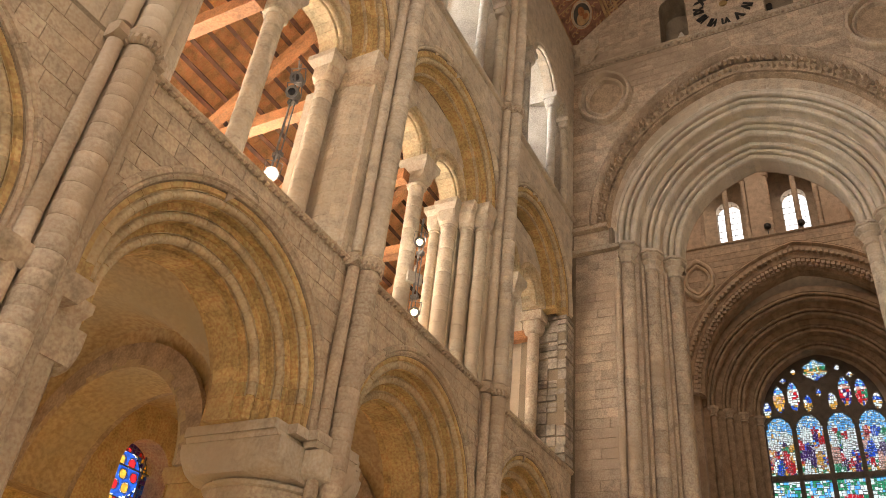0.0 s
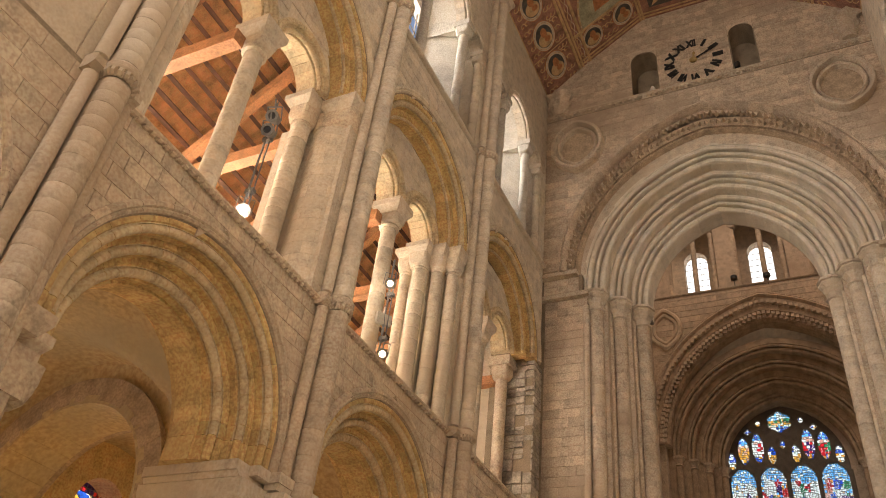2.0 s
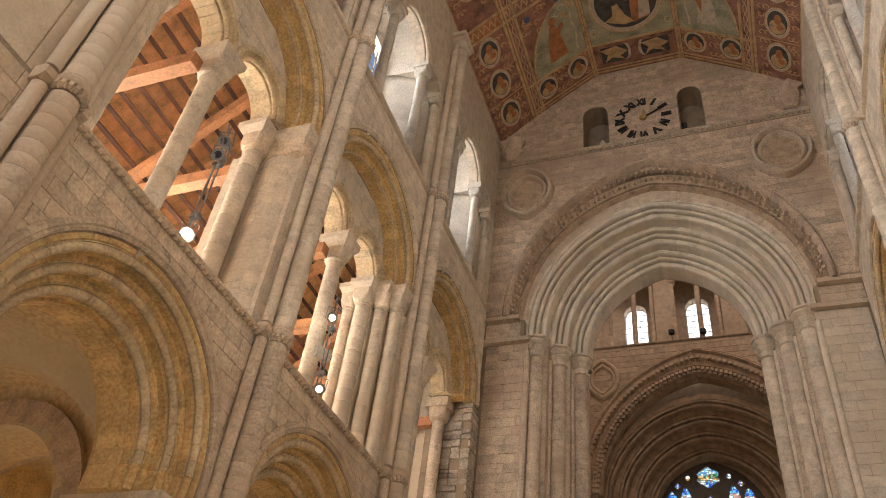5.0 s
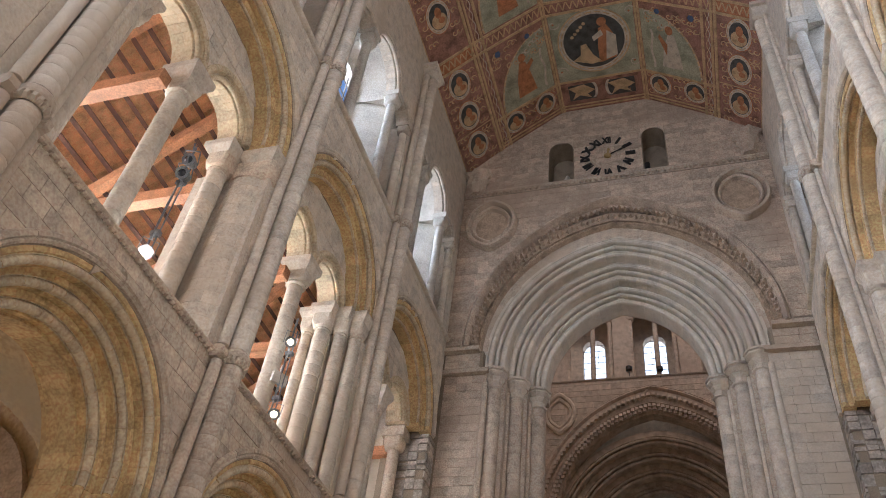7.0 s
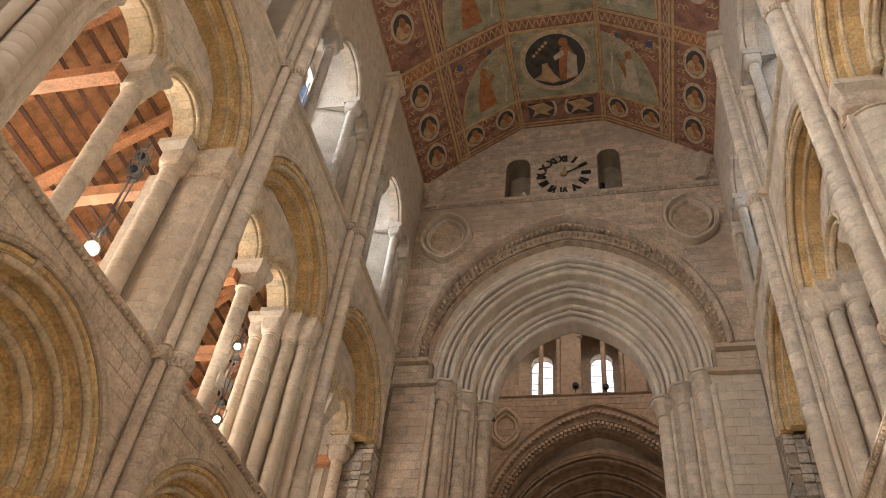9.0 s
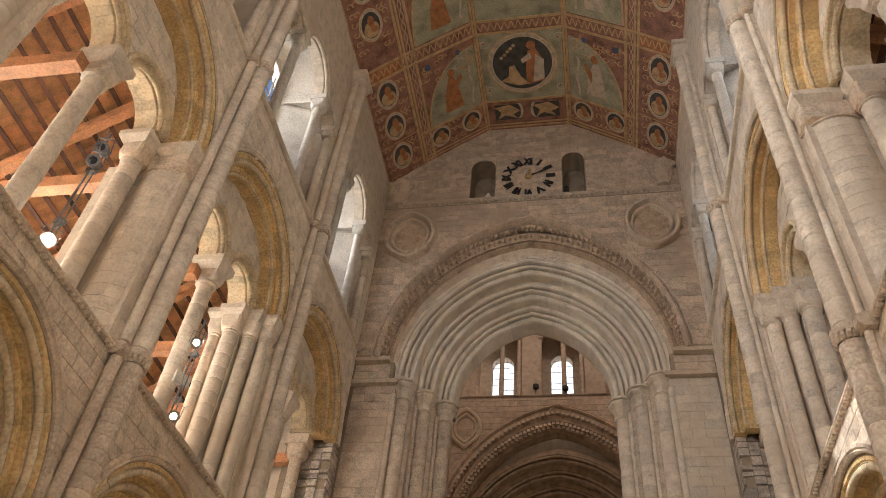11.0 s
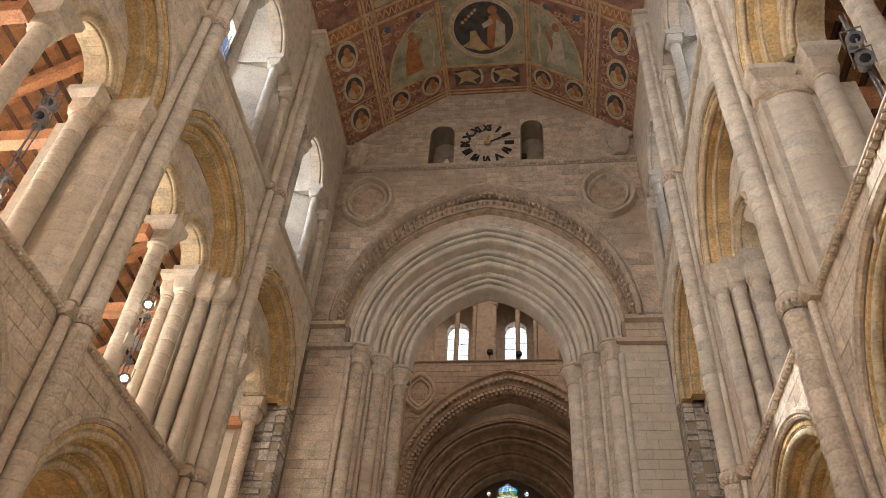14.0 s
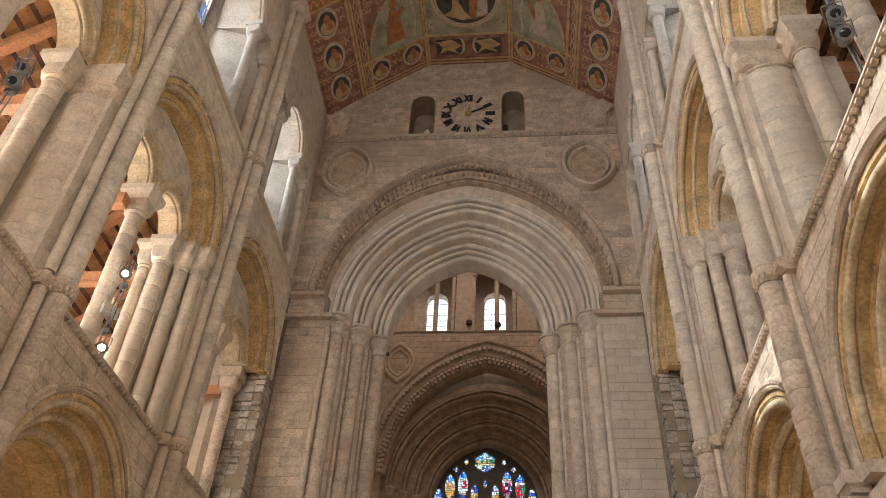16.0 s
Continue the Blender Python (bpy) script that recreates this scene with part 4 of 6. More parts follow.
    # cross bands with zigzag, one panel apart
    for yb in (9.3, 13.95):
        for pl in range(5):
            h = planes[pl][3]
            rect(pl, -h, h, yb, yb + 0.09, 0.032, 2, 0.04)
            rect(pl, -h, h, yb + 0.50, yb + 0.59, 0.032, 2, 0.04)
            rect(pl, -h, h, yb + 0.09, yb + 0.50, 0.004, 5 if pl in (0, 4) else 0)
            s = -h + 0.1
            while s < h - 0.25:
                for a, c in ((0, 0.11), (0.22, 0.11)):
                    flat(pl, [(s + a, yb + 0.14), (s + a + 0.05, yb + 0.14), (s + c + 0.05, yb + 0.45), (s + c, yb + 0.45)], 0.008, 2)
                s += 0.25
    # three long panels to a section
    for ya, yb in ((9.9, 13.95), (14.55, END), (5.2, 9.3)):
        cy = 15.85 if ya > 14 else (ya + yb) / 2 - 0.3
        edge = 17.45 if ya > 14 else yb
        rect(2, -1.5, 1.5, ya, edge, 0.003, 1)
        disc(2, 0, cy, 1.32, 0.007, 2, n=48)
        disc(2, 0, cy, 1.27, 0.010, 3, n=48)
        ring(2, 0, cy, 1.16, 1.20, 0.013, 2, 1, 66, True)
        disc(2, 0, cy, 1.10, 0.016, 4, n=48)
        # plain draped shapes in the roundel
        flat(2, [(0.1, cy + 0.95), (0.75, cy + 0.8), (0.72, cy - 0.2), (0.50, cy - 0.62), (0.22, cy - 0.5), (0.12, cy + 0.2)], 0.019, 5)
        flat(2, [(0.35, cy + 0.85), (0.78, cy + 0.72), (0.80, cy - 0.1), (0.5, cy - 0.35)], 0.022, 3)
        disc(2, 0.36, cy - 0.74, 0.17, 0.022, 5)
        flat(2, [(-0.05, cy - 0.18), (0.3, cy - 0.42), (0.36, cy - 0.2), (0.0, cy)], 0.024, 3)
        flat(2, [(-0.85, cy + 0.70), (-0.2, cy + 0.95), (0.2, cy + 0.9), (-0.1, cy + 0.55), (-0.30, cy + 0.05), (-0.5, cy + 0.1), (-0.55, cy + 0.5)], 0.019, 2)
        for j in range(5):
            disc(2, -0.75 + 0.12 * j, cy - 0.3 - 0.12 * j, 0.07, 0.019, 2, n=8)
        for s in (-1.35, 1.35):
            scroll(2, s, cy + 1.1, 0.26, 3, 1 if s > 0 else -1)
            scroll(2, s, cy - 0.95, 0.26, 3, -1 if s > 0 else 1)
        for pl, q in ((1, 1), (3, -1)):
            h = planes[pl][3]
            lo = -h + 0.5 if pl == 1 else -h + 0.12
            hi = h - 0.12 if pl == 1 else h - 0.5
            foldin = hi if pl == 1 else lo      # the fold towards the middle
            span = hi - lo
            # green quarter panel with a beaded curved border
            n = 16
            arc = [(foldin - q * span * 0.97 * math.cos(t), edge - 0.05 - (edge - ya - 0.35) * math.sin(t)) for t in (math.pi / 2 * k / n for k in range(n + 1))]
            flat(pl, [(foldin, edge - 0.05)] + arc, 0.004, 1)
            for (s0, w0), (s1, w1) in zip(arc, arc[1:]):
                flat(pl, [(s0, w0), (s0 - q * 0.07, w0 - 0.02), (s1 - q * 0.07, w1 - 0.02), (s1, w1)], 0.008, 2)
                disc(pl, (s0 + s1) / 2 - q * 0.035, (w0 + w1) / 2, 0.03, 0.012, 3, n=8)
            # a plain robed shape and a scroll ribbon
            c0, y0s = foldin - q * span * 0.5, edge - 0.35
            flat(pl, [(c0 - 0.42, y0s), (c0 + 0.42, y0s), (c0 + 0.30, y0s - 0.75), (c0 + 0.16, y0s - 1.35), (c0 - 0.10, y0s - 1.4), (c0 - 0.32, y0s - 0.7)], 0.008, 5 if pl == 1 else 3)
            flat(pl, [(c0 - 0.2, y0s - 0.5), (c0 + q * 0.5, y0s - 1.2), (c0 + q * 0.45, y0s - 1.35), (c0 - 0.15, y0s - 0.95)], 0.011, 5)
            disc(pl, c0 + q * 0.05, y0s - 1.55, 0.15, 0.011, 5, 1.2, 14)
            for j in range(8):
                sx = foldin - q * (0.34 + 0.05 * math.sin(j * 1.1))
                sn = foldin - q * (0.34 + 0.05 * math.sin((j + 1) * 1.1))
                flat(pl, [(sx, y0s - 1.5 + 0.2 * j), (sx + 0.09, y0s - 1.5 + 0.2 * j), (sn + 0.09, y0s - 1.3 + 0.2 * j), (sn, y0s - 1.3 + 0.2 * j)], 0.011, 3)
            for j in range(22):
                scroll(pl, lo + rnd.random() * span, ya + 0.2 + rnd.random() * 0.9, 0.17, 2, rnd.choice((-1, 1)))
            disc(pl, foldin - q * span * 0.86, ya + 0.35, 0.13, 0.012, 6, n=6)
            disc(pl, foldin - q * span * 0.30, ya + 0.30, 0.11, 0.012, 6, n=6)
            for j in range(5):
                scroll(pl, foldin - q * (0.25 + 0.2 * j), ya + 0.45 + 0.12 * j, 0.17, 3, 1 if j % 2 else -1)
    # the border against the tower wall
    for pl in (1, 2, 3):
        h = planes[pl][3]
        rect(pl, -h, h, 17.40, 17.48, 0.032, 2, 0.04)
        rect(pl, -h, h, 18.52, 18.58, 0.02, 2, 0.03)
        rect(pl, -h, h, 18.66, 18.72, 0.02, 2, 0.03)
    for s in (-0.75, 0.75):
        rect(2, s - 0.50, s + 0.50, 17.64, 18.34, 0.008, 4)
        for dx, dz in ((-0.3, 17.8), (0.28, 17.82), (-0.28, 18.2), (0.3, 18.18)):
            scroll(2, s + dx, dz, 0.15, 2, 1 if dx > 0 else -1)
        flat(2, [(s - 0.5, 17.75), (s + 0.1, 17.65), (s + 0.5, 17.95), (s + 0.2, 18.1), (s + 0.35, 18.3), (s - 0.1, 18.12), (s - 0.4, 18.3), (s - 0.25, 18.0)], 0.014, 2)
        for j in range(7):
            a = -1.2 + j * 0.4
            q = -1 if s > 0 else 1
            flat(2, [(s + q * (0.35 + 0.16 * math.cos(a)), 17.95 + 0.36 * math.sin(a)), (s + q * (0.45 + 0.16 * math.cos(a)), 17.95 + 0.36 * math.sin(a)),
                     (s + q * (0.45 + 0.16 * math.cos(a + 0.4)), 17.95 + 0.36 * math.sin(a + 0.4)), (s + q * (0.35 + 0.16 * math.cos(a + 0.4)), 17.95 + 0.36 * math.sin(a + 0.4))], 0.017, 3)
    for pl, q in ((1, 1), (3, -1)):
        for s in (-0.78 * q + 0.12 * q, 0.78 * q):
            medallion(pl, s + 0.02 * q, 17.95, 0.42)
        for s in (-1.25, -1.05, -0.15, 0.05, 0.3, 1.15, 1.3):
            for dy in (-0.35, 0.0, 0.35):
                scroll(pl, s, 17.97 + dy, 0.17, 2, 1 if dy > 0 else -1)
    # medallions down the outer planes
    for pl in (0, 4):
        for k in range(9):
            y = 17.88 - 1.37 * k
            if 13.7 < y < 14.7 or 9.1 < y < 10.1:
                continue
            medallion(pl, 0.0, y, 0.42, 1.3)
            for s in (-0.60, -0.42, 0.42, 0.60):
                for dy in (-0.55, -0.2, 0.2, 0.55):
                    scroll(pl, s, y + dy + 0.3, 0.16, 2, 1 if s * dy > 0 else -1)
            rect(pl, -0.8, 0.8, y - 0.69, y - 0.655, 0.02, 2) if k in (0,) else None
    return b.done("ceiling", mats)


tagged(new("ceiling", ceiling()), "boarded canted ceiling painted with medallions and scrolls", "ceiling", kind="structure")

# ---- the tower wall with its great arch ----
TOWER = 34.0


def tower_wall():
    w = thing("wall_tower", pose(0, END, 0), "limestone tower wall above a great pointed arch", "wall", "", "structure")

    def top(u):
        u = abs(u)
        for (a, za), (c, zc) in zip(CEIL[2:], CEIL[3:]):
            if u <= c:
                return za + (zc - za) * (u - max(a, 0 if a < 0 else a)) / (c - max(a, 0)) if a > 0 else za
        return CEIL[-1][1]

    b = Build()
    us = [-6.9, -5.4, -4.7, -3.98, -2.8, -1.62, 0, 1.62, 2.8, 3.98, 4.7, 5.4, 6.9]
    wall_with_arch(b, -6.9, 6.9, 16.02, 0, 0, 16.05, 4.62, 0.012, 2.6, 1.33, 18, 0, lambda u: 23.0)
    # upper part, with two niches
    cuts = sorted(us + [-2.15, -1.25, 1.25, 2.05])
    for a, c in zip(cuts, cuts[1:]):
        mid = (a + c) / 2
        if -2.15 < mid < -1.25 or 1.25 < mid < 2.05:
            zl = 25.05 if mid < 0 else 25.2
            b.add([(a, 0.012, zl + 0.3), (c, 0.012, zl + 0.3), (c, 0.012, top(c) + 0.2), (a, 0.012, top(a) + 0.2)], [(0, 1, 2, 3)])
            continue
        b.add([(a, 0.012, 23.0), (c, 0.012, 23.0), (c, 0.012, top(c) + 0.2), (a, 0.012, top(a) + 0.2)], [(0, 1, 2, 3)])
    for s, (a, c, zl) in ((0, (-2.15, -1.25, 25.05)), (1, (1.25, 2.05, 25.2))):
        r = (c - a) / 2
        pts = [((a + c) / 2 - r * math.cos(math.pi * k / 12), zl - 0.1 + r * math.sin(math.pi * k / 12)) for k in range(13)]
        for (p, zp), (q, zq) in zip(pts, pts[1:]):
            b.add([(p, 0.012, zp), (q, 0.012, zq), (q, 0.012, zl + 0.35), (p, 0.012, zl + 0.35)], [(0, 1, 2, 3)])
            b.add([(p, 0.012, zp), (q, 0.012, zq), (q, 0.9, zq), (p, 0.9, zp)], [(0, 1, 2, 3)])
        b.add([(a, 0.012, 23.1), (a, 0.9, 23.1), (a, 0.9, zl - 0.1), (a, 0.012, zl - 0.1)], [(0, 1, 2, 3)])
        b.add([(c, 0.012, 23.1), (c, 0.9, 23.1), (c, 0.9, zl - 0.1), (c, 0.012, zl - 0.1)], [(0, 1, 2, 3)])
        b.box(a - 0.1, c + 0.1, 0.9, 1.0, 23.0, 26.0)
        b.box(a, c, 0.0, 0.9, 23.0, 23.12)
    b.box(-6.9, 6.9, 2.4, 2.6, 22.5, 30)
    # lower piers to each side
    jamb = Build()
    for s in (-1, 1):
        b.box(min(s * 3.98, s * 6.9), max(s * 3.98, s * 6.9), 0.32, 2.6, 0, 15.3)
        b.box(min(s * 4.1, s * 6.9), max(s * 4.1, s * 6.9), 0.16, 2.6, 15.3, 16.02)
        for x0, x1, d in ((3.46, 3.98, 0.62), (2.92, 3.46, 1.26), (2.60, 2.92, 1.90)):
            jamb.box(min(s * x0, s * x1), max(s * x0, s * x1), d, 2.6, 0, 15.3)
    part("respond_jamb", jamb.done("respond_jamb", STONE), w)
    part("wall_core", b.done("wall_core", MORTAR), w)
    for a, c, zl in ((-2.15, -1.25, 25.05), (1.25, 2.05, 25.2)):
        nb = Build()
        wall_with_arch(nb, a - 0.02, c + 0.02, zl - 0.1, 25.56, (a + c) / 2, zl - 0.1, (c - a) / 2, -0.02, 0.008)
        part("niche_head", nb.done("niche_head", STONE), w)
    # ledges
    lb = Build()
    for s in (-1, 1):
        lb.box(min(s * 3.9, s * 5.5), max(s * 3.9, s * 5.5), 0.12, 0.34, 15.26, 15.40)
        lb.box(min(s * 4.2, s * 5.5), max(s * 4.2, s * 5.5), -0.08, 0.20, 15.95, 16.08)
    part("ledge", lb.done("ledge", STONE), w)
    part("string_course", Build().prism([(-0.12, 0.10), (-0.12, 0.03), (0.0, -0.08), (0.05, 0.1)], -5.4, 5.4, "x").done("string_course", STONE), w, pose(0, 0, 23.03))
    bl = Build()
    for k in range(60):
        u = -5.3 + 10.6 * k / 59
        bl.prism([(u - 0.06, 23.0), (u, 23.07), (u + 0.06, 23.0), (u, 22.95)], -0.10, 0.0)
    part("string_billet", bl.done("string_billet", STONE), w)
    ashlar(w, (-5.3, 5.3, 16.2, 22.9, 0.27, 0.60), "tow1", STONE_WARM, [(0, 16.05, 4.66, 1.33)], joint=0.007)
    ashlar(w, (-5.3, 5.3, 25.55, 27.4, 0.26, 0.5), "tow2", STONE_WARM, joint=0.007)
    ashlar(w, (-1.22, 1.22, 23.15, 25.55, 0.27, 0.5), "tow2b", STONE_WARM, joint=0.007)
    ashlar(w, (-5.3, -2.17, 23.15, 25.55, 0.27, 0.5), "tow3", STONE_WARM, joint=0.007)
    ashlar(w, (2.08, 5.3, 23.15, 25.55, 0.27, 0.5), "tow4", STONE_WARM, joint=0.007)
    for s in (-1, 1):
        # dimmer left pier and better lit right pier are told apart by stone colour
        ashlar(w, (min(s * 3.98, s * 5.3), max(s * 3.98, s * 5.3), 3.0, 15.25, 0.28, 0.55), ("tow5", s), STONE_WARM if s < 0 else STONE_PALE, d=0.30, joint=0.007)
    for s in (-1, 1):
        ashlar(w, (min(s * 4.2, s * 5.3), max(s * 4.2, s * 5.3), 15.41, 15.94, 0.27, 0.6), ("tow6", s), STONE, d=0.13)
    # responds with capitals
    for s in (-1, 1):
        for j, (x, y, r) in enumerate(((3.78, 0.56, 0.21), (3.24, 1.20, 0.21), (2.70, 1.80, 0.21))):
            c = thing("arch_respond", pose(s * x, END + y, 0), "tall limestone respond shaft with moulded capital", "shaft", "tower arch responds")
            # same side-to-side light difference, put into the shafts' stone
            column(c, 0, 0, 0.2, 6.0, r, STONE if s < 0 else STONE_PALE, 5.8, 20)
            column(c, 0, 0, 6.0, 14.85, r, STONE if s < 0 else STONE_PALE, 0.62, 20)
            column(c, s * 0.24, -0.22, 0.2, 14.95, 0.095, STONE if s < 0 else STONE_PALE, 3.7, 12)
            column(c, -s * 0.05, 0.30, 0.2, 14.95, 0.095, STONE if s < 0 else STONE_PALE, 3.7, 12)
            part("capital", cached("rcap", lambda: Build().turned([(0.21, 14.78), (0.28, 14.82), (0.28, 14.87), (0.215, 14.90), (0.225, 15.02), (0.31, 15.12), (0.32, 15.16), (0.255, 15.18), (0.36, 15.25), (0.40, 15.29), (0.40, 15.34), (0.34, 15.36), (0.42, 15.39), (0.42, 15.46)], n=8).done("capital", STONE_PALE)), c)
    # the great arch in orders
    a = thing("tower_arch", pose(0, END, 0), "great pointed tower arch in many moulded orders", "arch")
    hood = [(4.46, 0.5), (4.46, 0.14), (4.56, 0.12), (4.58, -0.12), (4.64, -0.20), (4.70, -0.14), (4.71, -0.02), (4.74, -0.02), (4.75, -0.10), (4.79, -0.10), (4.81, 0.0), (4.81, 0.5)]
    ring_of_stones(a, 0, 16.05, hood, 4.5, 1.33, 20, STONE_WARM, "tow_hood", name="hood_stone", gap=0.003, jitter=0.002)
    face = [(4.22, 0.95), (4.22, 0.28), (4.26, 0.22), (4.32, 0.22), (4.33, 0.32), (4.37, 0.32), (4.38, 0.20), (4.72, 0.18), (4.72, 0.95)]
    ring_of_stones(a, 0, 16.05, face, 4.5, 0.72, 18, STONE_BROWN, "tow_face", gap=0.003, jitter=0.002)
    orn = Build()
    for rr, dd, n, sz, cc in ((4.28, 0.24, 58, 0.055, 0.72), (4.44, 0.20, 40, 0.115, 0.86), (4.53, 0.12, 40, 0.11, 1.16)):
        q = rr + cc
        t0 = math.asin(cc / q)
        for half in (1, -1):
            for k in range(n):
                t = t0 + (math.pi / 2 - t0) * (k + 0.5) / n
                e = sz * (1 if k % 2 else 0.8)
                cu, cz = half * (-cc + q * math.sin(t)), 16.05 + q * math.cos(t)
                tu, tz = half * math.cos(t), -math.sin(t)
                ru, rz = half * math.sin(t), math.cos(t)
                off = 0.045 * (1 if k % 2 else -1) if sz > 0.06 else 0
                P = [(cu + tu * e, cz + tz * e), (cu + ru * (e + off), cz + rz * (e + off)), (cu - tu * e, cz - tz * e), (cu - ru * (e - off), cz - rz * (e - off))]
                orn.add([(p, dd + 0.04, z) for p, z in P] + [(cu + ru * off * 0.6, dd - 0.17 if sz > 0.06 else dd - 0.09, cz + rz * off * 0.6)], [(0, 1, 4), (1, 2, 4), (2, 3, 4), (3, 0, 4)])
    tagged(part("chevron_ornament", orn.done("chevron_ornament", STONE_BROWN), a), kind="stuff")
    for j, (hw, d) in enumerate(((3.52, 0.42), (2.98, 1.05), (2.48, 1.65))):
        prof = [(hw + 0.62, d + 0.9), (hw + 0.62, d), (hw + 0.52, d)]
        for cx, cd, r in ((hw + 0.44, d + 0.06, 0.085), (hw + 0.27, d + 0.16, 0.06), (hw + 0.10, d + 0.30, 0.10)):
            prof += [(cx + r * math.cos(radians(t)), cd + r * math.sin(radians(t))) for t in (0, -50, -90, -135, -180, -225)]
            prof += [(cx - r * 0.9, cd + r + 0.10)]
        prof += [(hw, d + 0.9)]
        ring_of_stones(a, 0, 15.72, prof, hw, 0.75, 15, STONE_CLEAN, ("tow", j), gap=0.003, jitter=0.003)
        stilts(a, 0, 15.42, 15.72, prof, STONE_CLEAN, ("tow", j))
    inner = [(2.5, 2.3), (4.4, 2.3), (4.4, 2.62), (2.5, 2.62)]
    stilts(a, 0, 15.42, 15.72, inner, STONE, "tow_in")
    ring_of_stones(a, 0, 15.72, inner, 2.5, 0.75, 12, STONE, "tow_in", gap=0.002)
    fill = [(4.08, 0.46), (4.08, 0.42), (4.75, 0.42), (4.75, 0.9), (4.08, 0.9)]
    ring_of_stones(a, 0, 15.72, fill, 4.1, 0.75, 15, STONE, "tow_fill", gap=0.003)
    # blind roundels in the spandrels
    for s in (-1, 1):
        r = thing("wall_roundel", pose(s * 4.15, END, 21.30), "round moulded stone roundel with a pointed top", "roundel", "wall roundels")
        b = Build()
        prof = [(0.92, 0.01), (0.92, -0.20), (0.88, -0.28), (0.80, -0.28), (0.755, -0.18), (0.74, -0.02), (0.71, -0.02), (0.70, -0.16), (0.66, -0.20), (0.61, -0.16), (0.585, -0.05), (0.57, -0.010)]
        n = 40
        v, f = [], []
        for rr, d in prof:
            for k in range(n):
                t = 2 * math.pi * k / n
                e = 1.20 + 0.10 * max(0, math.cos(2 * t)) ** 6
                v.append((rr * math.sin(t), d, rr * e * math.cos(t)))
        for q in range(len(prof) - 1):
            f += [[q * n + k, q * n + (k + 1) % n, (q + 1) * n + (k + 1) % n, (q + 1) * n + k] for k in range(n)]
        part("moulded_ring", mesh("moulded_ring", v, f, STONE, smooth=True), r)
        # flat brown disc on the wall face, painting the shade of a recess
        part("sunk_disc", mesh("sunk_disc", [(0.59 * math.cos(2 * math.pi * k / 32), -0.012, 0.72 * math.sin(2 * math.pi * k / 32)) for k in range(32)], [list(range(32))], STONE_BROWN), r)


tower_wall()


def clock():
    c = thing("wall_clock", pose(0, END, 24.23), "black roman numerals and pointers set on bare stone wall", "clock")
    o = Build()
    numerals = ["XII", "I", "II", "III", "IV", "V", "VI", "VII", "VIII", "IX", "X", "XI"]
    for k, s in enumerate(numerals):
        cu = bpy.data.curves.new("numeral", "FONT")
        cu.body, cu.align_x, cu.align_y, cu.size, cu.extrude = s, "CENTER", "CENTER", 0.44, 0.012
        cu.offset = 0.026
        tmp = bpy.data.objects.new("numeral", cu)
        me = bpy.data.meshes.new_from_object(tmp)
        bpy.data.objects.remove(tmp)
        me.name = "numeral"
        me.materials.clear()
        me.materials.append(BLACK)
        a = radians(30 * k)
        part("numeral", me, c, Matrix.Translation((0.80 * math.sin(a), -0.035, 0.88 * math.cos(a))) @ Matrix.Rotation(a, 4, "Y") @ Matrix.Rotation(radians(90), 4, "X") @ Matrix.Diagonal(({1: 1.0, 2: 0.76, 3: 0.58, 4: 0.47}[len(s)], 1, 1, 1)))
    for name, ln, wd, a in (("hour_pointer", 0.42, 0.05, 8), ("minute_pointer", 0.72, 0.035, 62)):
        me = Build().prism([(-wd, -0.12), (wd, -0.12), (wd * 0.6, ln * 0.6), (wd * 1.3, ln * 0.75), (0, ln), (-wd * 1.3, ln * 0.75), (-wd * 0.6, ln * 0.6)], -0.07, -0.05).done(name, GOLD if name[0] == "h" else BLACK)
        part(name, me, c, Matrix.Rotation(radians(a), 4, "Y"))
    part("boss", Build().turned([(0.13, 0), (0.13, 0.04), (0.06, 0.07)]).done("boss", GOLD), c, pose(0, -0.03, 0, 90))


clock()


